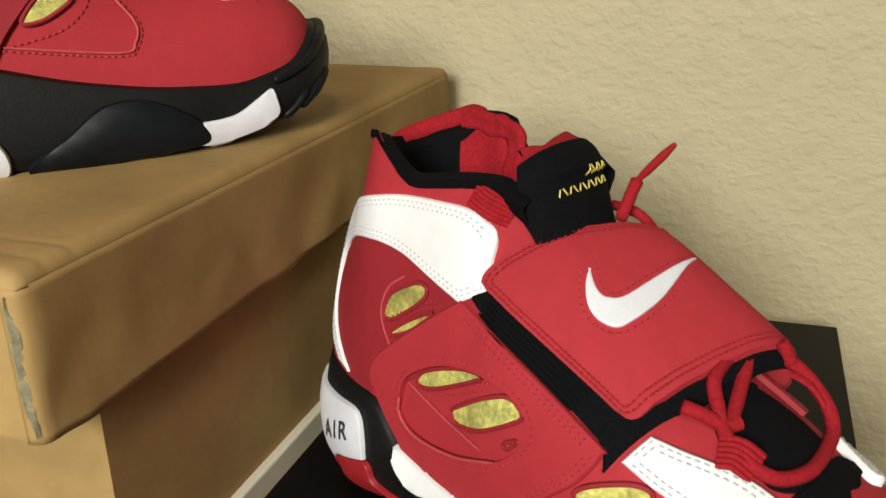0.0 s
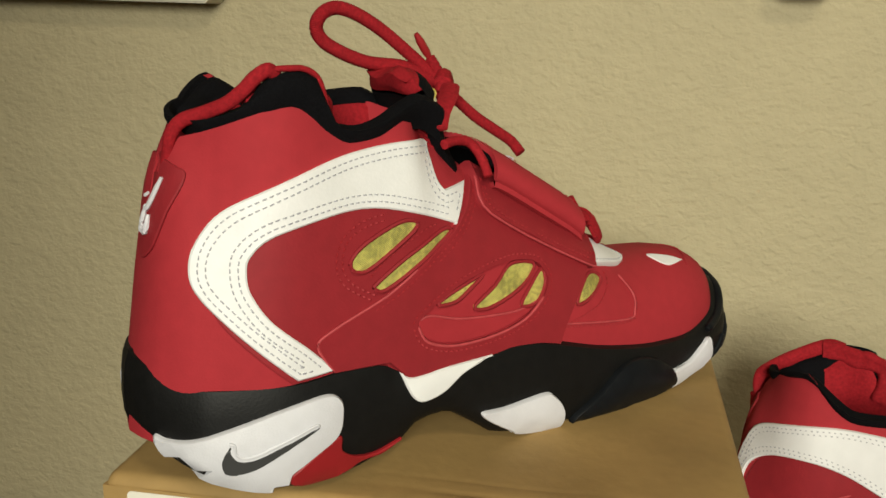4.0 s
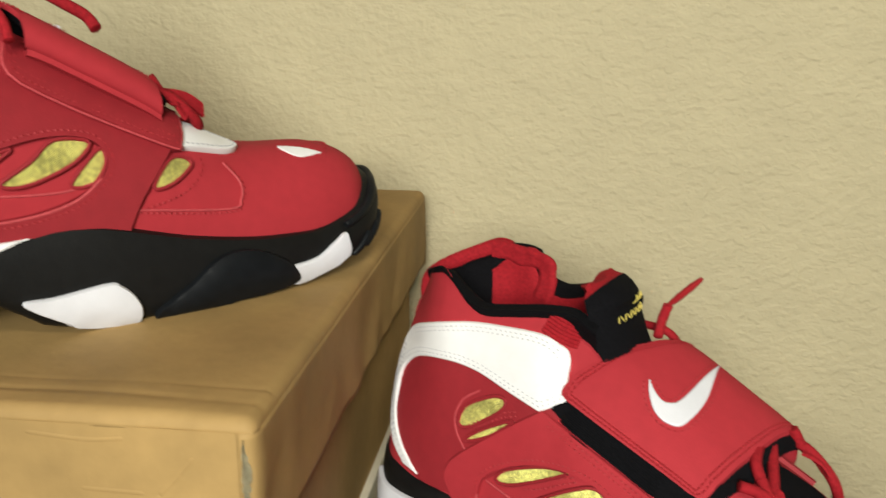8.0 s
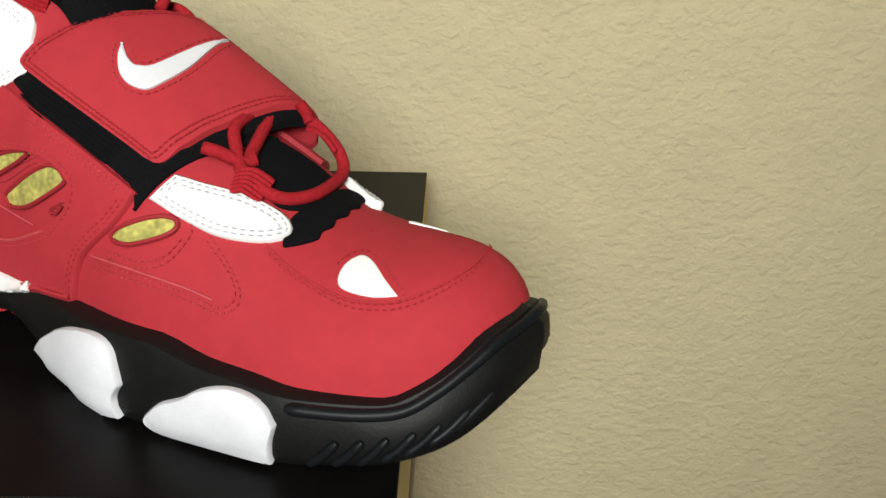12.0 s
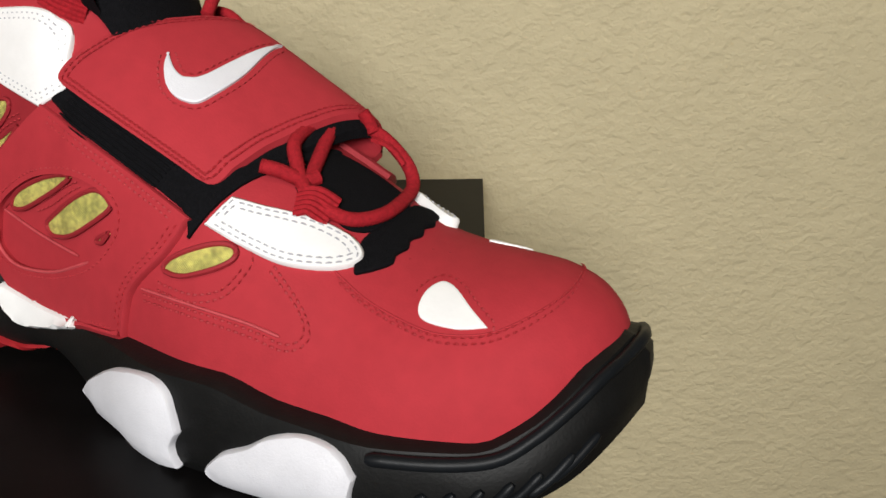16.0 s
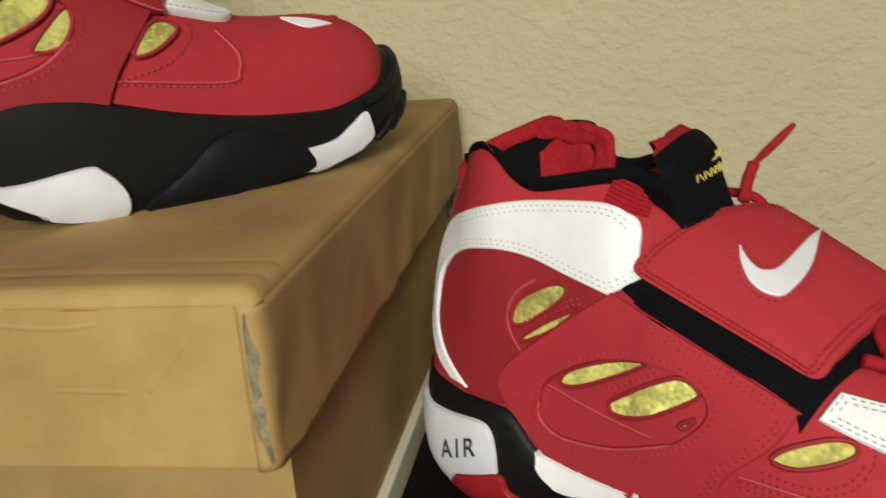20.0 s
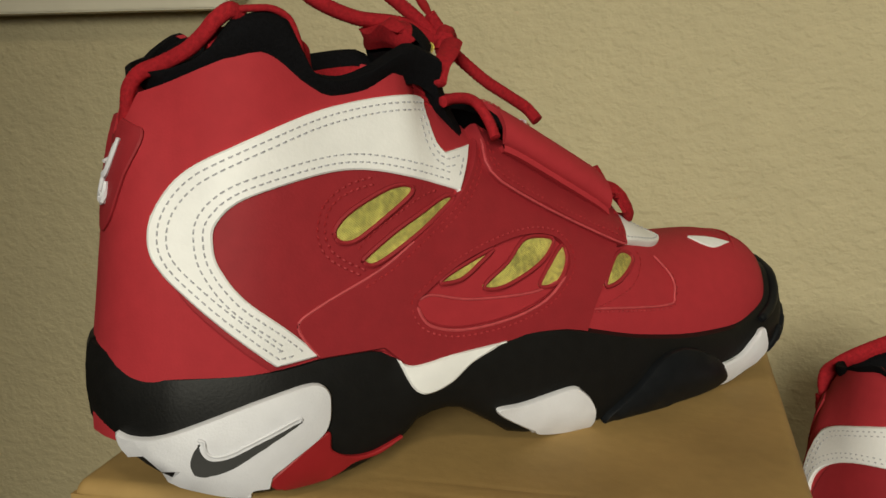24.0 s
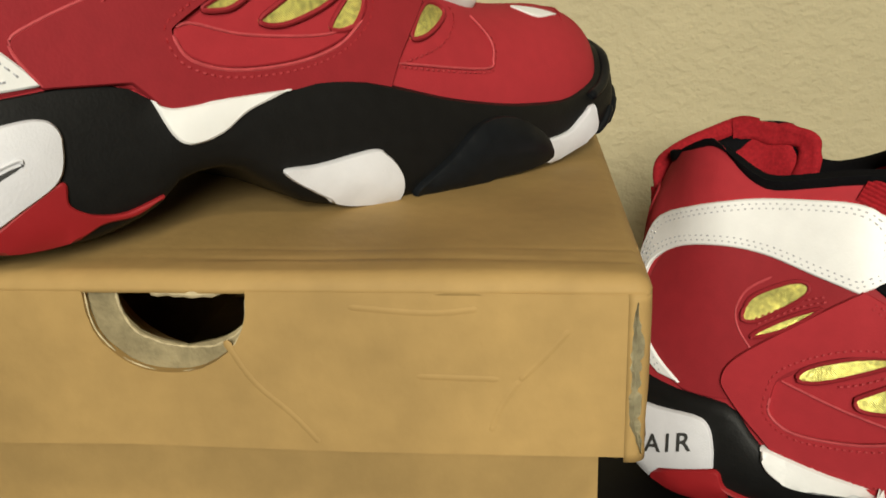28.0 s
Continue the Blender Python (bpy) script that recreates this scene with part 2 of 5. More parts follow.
def profile(*pairs):
    """A smooth function through (x, value) pairs without overshoot."""
    xs = np.array([q[0] for q in pairs], float)
    ys = np.array([q[1] for q in pairs], float)
    h, d = np.diff(xs), np.diff(ys) / np.diff(xs)
    m = np.zeros(len(xs))
    m[0], m[-1] = d[0], d[-1]
    for i in range(1, len(xs) - 1):
        m[i] = 0 if d[i - 1] * d[i] <= 0 else 2 * d[i - 1] * d[i] / (d[i - 1] + d[i])

    def f(x):
        x = min(max(x, xs[0]), xs[-1])
        i = min(int(np.searchsorted(xs, x, "right")) - 1, len(xs) - 2)
        t = (x - xs[i]) / h[i]
        return (2 * t**3 - 3 * t**2 + 1) * ys[i] + (t**3 - 2 * t**2 + t) * h[i] * m[i] + (-2 * t**3 + 3 * t**2) * ys[i + 1] + (t**3 - t**2) * h[i] * m[i + 1]

    return f


def loft(rings, closed=False):
    """Verts and quads through rows of points."""
    n = len(rings[0])
    verts = [tuple(p) for r in rings for p in r]
    faces = []
    for i in range(len(rings) - 1):
        for j in range(n if closed else n - 1):
            k = (j + 1) % n
            faces.append((i * n + j, (i + 1) * n + j, (i + 1) * n + k, i * n + k))
    return verts, faces


def tree_of(*meshes):
    verts, faces = [], []
    for v, f in meshes:
        k = len(verts)
        verts += [Vector(q) for q in v]
        faces += [[i + k for i in q] for q in f]
    return BVHTree.FromPolygons(verts, faces)


class Side:
    """A way of laying flat outlines on a shoe: seen from one side (-1 medial, 1 lateral), raised by some degrees."""

    def __init__(self, tree, sign, elev, yaw=0.0):
        e, w = radians(elev), radians(yaw)
        out = Vector((math.sin(w) * math.cos(e), sign * math.cos(w) * math.cos(e), math.sin(e)))
        self.e1 = Vector((math.cos(w), -sign * math.sin(w), 0))
        self.e2 = Vector((-math.sin(w) * math.sin(e), -sign * math.cos(w) * math.sin(e), math.cos(e)))
        self.out, self.tree, self.sign, self.key = out, tree, sign, (id(tree), sign, elev, yaw)

    def hit(self, a, b):
        p = self.e1 * a + self.e2 * b
        loc, nrm, _, _ = self.tree.ray_cast(p + self.out * 0.5, -self.out)
        if loc is None:
            loc, nrm, _, _ = self.tree.find_nearest(p)
        if nrm.dot(self.out) < 0:
            nrm = -nrm
        nrm = (nrm + self.out * 0.35).normalized()
        return loc, nrm


def shrink(poly, d):
    area = sum(poly[i - 1][0] * poly[i][1] - poly[i][0] * poly[i - 1][1] for i in range(len(poly)))
    s = 1 if area > 0 else -1
    out = []
    for i in range(len(poly)):
        a, b, c = poly[i - 1], poly[i], poly[(i + 1) % len(poly)]
        t = np.array(c) - np.array(a)
        t = t / (np.linalg.norm(t) + 1e-12)
        out.append(np.array(b) + s * d * np.array((-t[1], t[0])))
    return out


def inset(poly, d, lo=0, hi=None):
    """Runs of the line that follows an outline at a distance d inside it (outside: minus), without overshooting its corners."""
    line = shrink(poly, d)
    line.append(line[0])
    line = line[lo:hi]
    ok = nearest(poly, np.array(line)) > abs(d) * 0.86
    runs, now = [], []
    for p, keep in zip(line, ok):
        if keep:
            now.append(p)
        elif now:
            runs.append(now)
            now = []
    if now:
        runs.append(now)
    return [r for r in runs if len(r) > 1]


def inside_many(poly, q):
    """For an array of points: which lie inside the outline."""
    p = np.array(poly)
    r = np.roll(p, 1, axis=0)
    x, y = q[:, 0:1], q[:, 1:2]
    cond = (p[:, 1] > y) != (r[:, 1] > y)
    dy = np.where(np.abs(r[:, 1] - p[:, 1]) < 1e-12, 1e-12, r[:, 1] - p[:, 1])
    cross = x < (r[:, 0] - p[:, 0]) * (y - p[:, 1]) / dy + p[:, 0]
    return (np.sum(cond & cross, axis=1) % 2) == 1


def nearest(poly, q):
    p = np.array(poly)
    return np.sqrt(((q[:, None, :] - p[None, :, :]) ** 2).sum(axis=2).min(axis=1))


MADE = {}


def patch_mesh(pts, side, thick, res, n, rim, sunk, dome, hole):
    key = (str(pts), side.key, thick, res, n, rim, sunk, dome, str(hole))
    if key in MADE:
        return MADE[key]
    outer = curve(pts, n)
    inner = shrink(outer, rim)
    hole_line = curve(hole, n) if hole else []
    lo, hi = np.min(inner, axis=0), np.max(inner, axis=0)
    gx, gy = np.meshgrid(np.arange(lo[0] + res / 2, hi[0], res), np.arange(lo[1] + res / 2, hi[1], res))
    grid = np.stack([gx.ravel(), gy.ravel()], axis=1)
    if len(grid):
        keep = inside_many(inner, grid) & (nearest(inner, grid) > res * 0.45)
        if hole:
            keep &= ~inside_many(hole_line, grid) & (nearest(hole_line, grid) > res * 0.45)
        grid = grid[keep]
    flat = [Vector((p[0], p[1])) for p in inner] + [Vector((g[0], g[1])) for g in grid]
    k = len(inner)
    first = len(flat)
    flat += [Vector((p[0], p[1])) for p in hole_line]
    m = len(hole_line)
    vs, _, fs, orig, _, _ = delaunay_2d_cdt(flat, [(first + i, first + (i + 1) % m) for i in range(m)], [list(range(k))], 1, 1e-7)
    if hole and fs:
        mid = np.array([[sum(vs[i].x for i in f) / len(f), sum(vs[i].y for i in f) / len(f)] for f in fs])
        gone = inside_many(hole_line, mid)
        fs = [f for f, g in zip(fs, gone) if not g]
    away = nearest(outer, np.array([[v.x, v.y] for v in vs])) if dome else None
    verts = []
    for i, v in enumerate(vs):
        loc, nrm = side.hit(v.x, v.y)
        verts.append(loc + nrm * (thick + (dome * (1 - math.exp(-away[i] / 0.0035)) if dome else 0)))
    flip = side.sign < 0
    faces = []
    for f in fs:
        a, b, c = (vs[i] for i in f[:3])
        ccw = (b - a).cross(c - a) > 0
        faces.append(tuple(f) if ccw != (not flip) else tuple(reversed(f)))
    where = {q: i for i, o in enumerate(orig) for q in o}
    if hole:
        low = len(verts)
        for p in hole_line:
            loc, nrm = side.hit(p[0], p[1])
            verts.append(loc - nrm * 0.0004)
        for i in range(m):
            j = (i + 1) % m
            if first + i in where and first + j in where:
                faces.append((where[first + i], where[first + j], low + j, low + i))
    base = len(verts)
    for p in outer:
        loc, nrm = side.hit(p[0], p[1])
        verts.append(loc + nrm * thick * 0.72)
        verts.append(loc - nrm * sunk)
    area = sum(outer[i - 1][0] * outer[i][1] - outer[i][0] * outer[i - 1][1] for i in range(k))
    for i in range(k):
        j = (i + 1) % k
        if i in where and j in where:
            q1 = (where[i], where[j], base + 2 * j, base + 2 * i)
            q2 = (base + 2 * i, base + 2 * j, base + 2 * j + 1, base + 2 * i + 1)
            if (area > 0) == (not flip):
                q1, q2 = tuple(reversed(q1)), tuple(reversed(q2))
            if len(set(q1)) == 4:
                faces.append(q1)
            faces.append(q2)
    MADE[key] = verts, faces
    return MADE[key]


def patch(name, pts, side, mat, parent, thick=0.0014, label="", res=0.0045, n=6, rim=0.0006, sunk=0.0015, dome=0.0, hole=None):
    """A panel with a rounded rim, cut to the outline pts and laid on the shoe."""
    verts, faces = patch_mesh(pts, side, thick, res, n, rim, sunk, dome, hole)
    return link(name, verts, faces, mat, parent, label)


def dashes(paths, side, mat, parent, lift=0.0016, step=0.0026, long=0.0017, wide=0.00026, label=""):
    """Rows of stitches along flat lines, as one part."""
    verts, faces = [], []
    for path in paths:
        acc, last = 0.0, None
        for i in range(len(path) - 1):
            a, b = np.array(path[i]), np.array(path[i + 1])
            d = np.linalg.norm(b - a)
            if d < 1e-9:
                continue
            t = (b - a) / d
            s = -acc
            while s + step <= d or (s >= 0 and s < d and s + long < d + step):
                s2 = s + step
                if s2 > d:
                    break
                c = a + t * s2
                p, q = c - t * long / 2, c + t * long / 2
                lp, np_ = side.hit(p[0], p[1])
                lq, nq = side.hit(q[0], q[1])
                w = (lq - lp).cross(np_)
                if w.length > 1e-9 and (lq - lp).length < 0.01:
                    w = w.normalized() * wide
                    k = len(verts)
                    dn = np_ * (lift - 0.0001)
                    mid = (lp + lq) / 2 + np_ * (lift + 0.0003)
                    verts += [lp + w + dn, lp - w + dn, lq - w + dn, lq + w + dn, mid + w, mid - w]
                    faces += [(k, k + 1, k + 5, k + 4), (k + 4, k + 5, k + 2, k + 3), (k, k + 4, k + 3), (k + 1, k + 2, k + 5)]
                s = s2
            acc = d - s
    if verts:
        tagged(link("stitching", verts, faces, mat, parent, smooth=False), label, "", "", "stuff")


def tube(name, pts, radius, mat, parent, label="", n=8, flat=1.0, per=6, ridge=0.0):
    """A round or flattened cord along points, with a woven ribbing."""
    path = [Vector(p) for p in curve(pts, per, closed=False)]
    rings, up = [], Vector((0, 0, 1))
    for i, p in enumerate(path):
        t = (path[min(i + 1, len(path) - 1)] - path[max(i - 1, 0)]).normalized()
        u = t.cross(up)
        if u.length < 0.05:
            u = t.cross(Vector((1, 0, 0)))
        u.normalize()
        v = u.cross(t)
        r = radius * (1 + (ridge if i % 2 else 0))
        if i in (0, len(path) - 1):
            r *= 0.6
        rings.append([p + (u * math.cos(a) + v * math.sin(a) * flat) * r for a in [2 * math.pi * k / n for k in range(n)]])
    verts, faces = loft(rings, closed=True)
    faces.append(tuple(range(n)))
    faces.append(tuple(reversed(range(len(verts) - n, len(verts)))))
    return link(name, verts, faces, mat, parent, label)


# ---------------------------------------------------------------- the room
WALL_Y = 0.583


def structure(name, bm, mat, label):
    return tagged(part(name, bm, mat), label, "", "", "structure")


structure("wall_north", box_bm(-2.2, 2.2, WALL_Y, WALL_Y + 0.12, 0, 2.5), WALL, "beige painted wall with knock-down plaster texture")
structure("wall_south", box_bm(-2.2, 2.2, -2.72, -2.6, 0, 2.5), WALL, "plain beige wall across the room")
structure("wall_west", box_bm(-2.32, -2.2, -2.72, 0.71, 0, 2.5), WALL, "plain beige side wall")
structure("wall_east", box_bm(2.2, 2.32, -2.72, 0.71, 0, 2.5), WALL, "plain beige side wall")
structure("floor", box_bm(-2.32, 2.32, -2.72, 0.71, -0.1, 0), WOOD, "dark wooden floor")
structure("ceiling", box_bm(-2.32, 2.32, -2.72, 0.71, 2.5, 2.6), CREAM, "plain pale ceiling")

DESK = 0.742
desk = empty("desk", pose(0, 0, 0), "dark wooden desk against the wall", "desk")
part("desktop", box_bm(-0.85, 0.058, -0.02, WALL_Y - 0.006, DESK - 0.03, DESK, 0.003), WOOD, desk)
for lx in (-0.82, 0.0):
    for ly in (0.0, 0.50):
        part("leg", box_bm(lx, lx + 0.04, ly, ly + 0.04, 0, DESK - 0.03, 0.003), WOOD, desk)

# ---------------------------------------------------------------- the boxes
TOP_A, TOP_B = 1.023, 0.872


def sheet(name, outline, y0, y1, mat, parent, label="", bevel=0.0):
    """A flat board cut to an outline in x and z."""
    bm = bmesh.new()
    face = bm.faces.new([bm.verts.new((x, y0, z)) for x, z in outline])
    got = bmesh.ops.extrude_face_region(bm, geom=[face])
    bmesh.ops.translate(bm, vec=(0, y1 - y0, 0), verts=[v for v in got["geom"] if isinstance(v, bmesh.types.BMVert)])
    bmesh.ops.recalc_face_normals(bm, faces=bm.faces)
    if bevel:
        bmesh.ops.bevel(bm, geom=[e for e in bm.edges if e.calc_face_angle(0) > 0.9 and abs(e.verts[0].co.y - e.verts[1].co.y) < 1e-6 and e.verts[0].co.y < (y0 + y1) / 2], offset=bevel, segments=2, affect="EDGES")
    return part(name, bm, mat, parent, label)


def words(text, size, m, parent, name="print"):
    """Flat printed characters in the built-in font, facing south."""
    font = bpy.data.curves.new(name, "FONT")
    font.body, font.size, font.extrude = text, size, 0.00005
    tmp = new(name, font)
    bpy.context.view_layer.update()
    me = bpy.data.meshes.new_from_object(tmp.evaluated_get(bpy.context.evaluated_depsgraph_get()))
    bpy.data.objects.remove(tmp)
    me.transform(m)
    me.materials.clear()
    me.materials.append(INK)
    ob = new(name, me)
    ob.parent = parent
    return ob


def cardboard_box():
    x0, x1, y0, y1, z0, z1 = -0.4475, -0.1865, 0.178, 0.556, 0.880, TOP_A
    ob = empty("cardboard_box", pose((x0 + x1) / 2, (y0 + y1) / 2, z0), "worn brown cardboard shoe box with a closed lid", "box")
    a, b, h, t, g = (x1 - x0) / 2, (y1 - y0) / 2, z1 - z0, 0.003, 0.011
    cx = (x0 + x1) / 2
    rnd = random.Random(4)
    part("bottom", box_bm(-a + g, a - g, -b + 0.035, b - g, 0, t), CARD, ob)
    part("base_side", box_bm(-a + g, -a + g + t, -b + 0.035, b - g, t, h - 0.005), CARD, ob)
    part("base_side", box_bm(a - g - t, a - g, -b + 0.035, b - g, t, h - 0.005), CARD, ob)
    part("base_back", box_bm(-a + g + t, a - g - t, b - g - t, b - g, t, h - 0.005), CARD, ob)

    def bite(mid, half, deep, top):
        return [(mid + half * math.cos(k), top - deep * math.sin(k) ** 0.8 + rnd.uniform(-0.0004, 0.0004)) for k in [math.pi * i / 16 for i in range(17)]]

    hx = -0.3205 - cx
    front = [(-a + g + t, t), (a - g - t, t), (a - g - t, h - 0.005)] + bite(hx + 0.0045, 0.0380, 0.0340, h - 0.005) + [(-a + g + t, h - 0.005)]
    sheet("base_front", front, -b + 0.0350, -b + 0.0380, CARD, ob, "inner cardboard wall with a torn hand hole")
    ply = [(hx - 0.0270, h - 0.036), (hx + 0.0270, h - 0.036), (hx + 0.0270, h - 0.005)] + bite(hx + 0.0045, 0.0198, 0.0172, h - 0.005) + [(hx - 0.0270, h - 0.005)]
    sheet("inner_ply", ply, -b + 0.0033, -b + 0.0046, CARD_RAW, ob, "fuzzy grey torn cardboard ply")
    # lid: top board with soft edges, four rims, the front one with the hand hole
    top, r, turns = bmesh.new(), 0.0056, [k * math.pi / 12 for k in range(1, 7)]

    def steps(half, count):
        flat = [(-1 + 2 * k / count) * (half - r) for k in range(count + 1)]
        return [(-half + r, -w) for w in reversed(turns)] + [(v, 0.0) for v in flat] + [(half - r, w) for w in turns]

    rows = []
    us, vs = steps(a - 0.0001, 60), steps(b - 0.0001, 20)
    near_front = [(-b + 0.0100 + 0.0016 * k, 0.0) for k in range(14)]
    vs = sorted(vs + near_front, key=lambda q: (q[0] + r * math.sin(q[1])))
    for v, wv in vs:
        row = []
        for u, wu in us:
            x = u + r * math.sin(wu) * (1 - 0.22 * math.sin(wv) ** 2)
            y = v + r * math.sin(wv) * (1 - 0.22 * math.sin(wu) ** 2)
            z = h - r * (1 - math.cos(wu) * math.cos(wv))
            d, wear = y + b, min(max((x + 0.03) / 0.05, 0.25), 1.0)
            z += 0.0007 * noise.noise(Vector((x * 14, y * 14, 5.0))) * math.cos(wu) * math.cos(wv)
            for at, deep, w in ((0.0068, -0.00050, 0.0011), (0.0105, 0.00040, 0.0013), (0.0150, -0.00045, 0.0012), (0.0245, -0.00030, 0.0012)):
                at += 0.0022 * noise.noise(Vector((x * 16, at * 700, 1.0)))
                z += deep * wear * (0.65 + noise.noise(Vector((x * 22, at * 300, 9.0)))) * math.exp(-(((d - at) / w) ** 2))
            y += 0.0005 * noise.noise(Vector((x * 45, 2.0, 8.0))) * math.sin(wv) ** 2 * min(1, (a - abs(x)) / 0.02)
            row.append(top.verts.new((x, y, z)))
        rows.append(row)
    for p, q in zip(rows, rows[1:]):
        for k in range(len(p) - 1):
            top.faces.new((p[k], p[k + 1], q[k + 1], q[k]))
    bmesh.ops.recalc_face_normals(top, faces=top.faces)
    if sum(f.normal.z for f in top.faces) < 0:
        bmesh.ops.reverse_faces(top, faces=top.faces)
    bmesh.ops.solidify(top, geom=top.faces[:], thickness=0.0022)
    bmesh.ops.recalc_face_normals(top, faces=top.faces)
    lid = part("lid", top, CARD, ob, "scuffed cardboard lid with a creased front edge", smooth=True)
    part("lid_side", box_bm(-a, -a + t, -b + 0.003, b - 0.003, h - 0.0525, h - 0.0050, 0.001), CARD, lid)
    # soft crumpled shell round the front corner and along the right side
    plan = [(a - 0.0068, -b), (a - 0.0050, -b - 0.0001), (a - 0.0036, -b + 0.0002), (a - 0.0020, -b + 0.0010), (a - 0.0008, -b + 0.0027), (a - 0.0001, -b + 0.0055)]
    plan += [(a, -b + 0.009 + (2 * b - 0.012) * k / 46) for k in range(47)]
    side, rows, far = bmesh.new(), 18, 0.0
    grid = []
    for i, (x, y) in enumerate(plan):
        if i:
            far += math.hypot(x - plan[i - 1][0], y - plan[i - 1][1])
        col = []
        for j in range(rows + 1):
            z = h - 0.0545 + 0.0496 * j / rows
            loose = (1 - (j / rows) ** 3) * min(1, i / 3)
            push = 0.0016 * noise.noise(Vector((far * 38, z * 30, 7.0))) + 0.0007 * noise.noise(Vector((far * 120, z * 70, 2.0)))
            lift = 0.0022 * noise.noise(Vector((far * 25, 5, 2))) if j == 0 else 0.0
            k = min(max((i - 2) / 4, 0), 1)
            col.append(side.verts.new((x + push * loose * k, y - push * loose * (1 - k), z + lift)))
        grid.append(col)
    for i in range(len(plan) - 1):
        for j in range(rows):
            side.faces.new((grid[i][j], grid[i + 1][j], grid[i + 1][j + 1], grid[i][j + 1]))
    bmesh.ops.recalc_face_normals(side, faces=side.faces)
    bmesh.ops.solidify(side, geom=side.faces[:], thickness=0.0022)
    bmesh.ops.recalc_face_normals(side, faces=side.faces)
    part("lid_side", side, CARD, lid, "crumpled cardboard lid side and corner", smooth=True)
    part("lid_back", box_bm(-a + t, a - t, b - t, b, h - 0.0525, h - 0.0050), CARD, lid)
    low = h - 0.0530
    face = [(-a + 0.020, low), (-a + 0.06, low - 0.0006), (-0.02, low + 0.0004), (0.05, low - 0.0004), (a - 0.006, low)] + [(a - 0.006, h - 0.00502)] + bite(hx, 0.0235, 0.0246, h - 0.00502) + [(-a, h - 0.00502), (-a, low + 0.016), (-a + 0.004, low + 0.006), (-a + 0.010, low + 0.002)]
    sheet("lid_front", face, -b, -b + t, CARD, lid, "cardboard lid front with a half-round hand hole")
    # fuzzy torn lip of the hand hole
    lip = [(x, -b + 0.0012, z) for x, z in bite(hx, 0.0232, 0.0243, h - 0.0056)]
    tube("torn_edge", lip, 0.0003, CARD_EDGE, lid, "pale torn paper edge", per=2, n=6, ridge=0.3)
    lip = [(x, -b + 0.0036, z) for x, z in bite(hx + 0.0045, 0.0197, 0.0173, h - 0.006)]
    tube("torn_edge", lip, 0.0004, CARD_EDGE, lid, "pale torn paper edge", per=2, n=6, ridge=0.4)
    tube("torn_edge", [(hx - 0.004 + 0.005 * k, -b + 0.001 + rnd.uniform(-0.0006, 0.0006), h - 0.0056 - rnd.uniform(0, 0.0010)) for k in range(5)], 0.0008, CARD_EDGE, lid, "pale torn paper edge", per=2, n=6, ridge=0.4)
    bm = bmesh.new()
    prev = None
    for i in range(27):
        z = h - 0.007 - 0.0445 * i / 26
        w = (0.0012 + 0.0020 * abs(noise.noise(Vector((i * 0.6, 3, 1))))) * min(1, 4 * (i + 1) / 27, 4 * (27 - i) / 27)
        x = a - 0.0042 + 0.0008 * noise.noise(Vector((i * 0.21, 9, 4))) + 0.0022 * max(0, i - 20) / 6
        y = -b - 0.0003
        row = [bm.verts.new((x - w, y + 0.0003, z)), bm.verts.new((x - 0.2 * w, y - 0.0005, z + rnd.uniform(-0.0003, 0.0003))), bm.verts.new((x + w, y + 0.0009, z))]
        if prev:
            bm.faces.new((prev[0], row[0], row[1], prev[1]))
            bm.faces.new((prev[1], row[1], row[2], prev[2]))
        prev = row
    bmesh.ops.solidify(bm, geom=bm.faces[:], thickness=0.0007)
    bmesh.ops.recalc_face_normals(bm, faces=bm.faces)
    part("split_corner", bm, CARD_GREY, lid, "torn grey paper strip on the corner")
    # pressed creases in the board
    for line in (
        [(0.0130, 1.0023), (0.0200, 0.9903), (0.0306, 0.9800), (0.0380, 0.9712)],
        [(0.1085, 1.0069), (0.1010, 0.9980), (0.0950, 0.9918)],
        [(0.0950, 0.9918), (0.0900, 0.9840), (0.0870, 0.9760)],
        [(0.0900, 0.9920), (0.0660, 0.9925)],
        [(0.0480, 1.0128), (0.0700, 1.0112), (0.0840, 1.0125)],
    ):
        tube("crease", [(x, -b + 0.0003, z + 0.001 - z0) for x, z in line], 0.00045, CARD, lid, per=8, n=10, flat=2.6, ridge=0.06)
    # pasted paper label with rounded corners
    lx0, lx1, lz0, lz1, r = -0.4368 - cx, -0.3943 - cx, 0.9885 - z0, 1.0165 - z0, 0.0022
    out = []
    for ux, uz, k0 in ((lx1 - r, lz1 - r, 0), (lx0 + r, lz1 - r, 1), (lx0 + r, lz0 + r, 2), (lx1 - r, lz0 + r, 3)):
        for k in range(5):
            w = math.pi / 2 * (k0 + k / 4)
            out.append((ux + r * math.cos(w), uz + r * math.sin(w)))
    label = sheet("paper_label", out, -b - 0.0003, -b - 0.00005, PAPER, lid, "white paper label with printed numbers")
    south = Matrix.Rotation(math.pi / 2, 4, "X")
    mid = (lx0 + lx1) / 2
    for text, size, x, z in (("204", 0.0036, mid - 0.0035, 1.0096), ("44-16149-4-04", 0.0053, lx0 + 0.0042, 1.0022), ("FTL", 0.0028, lx0 + 0.0036, 0.9957)):
        words(text, size, Matrix.Translation((x, -b - 0.00042, z - z0)) @ south, label)
    for k in range(10):
        if k != 6:
            part("print_bar", box_bm(lx0 + 0.0036 + 0.0019 * k, lx0 + 0.0050 + 0.0019 * k, -b - 0.00042, -b - 0.00035, 0.9915 - z0, 0.9935 - z0), INK, label)
    return ob


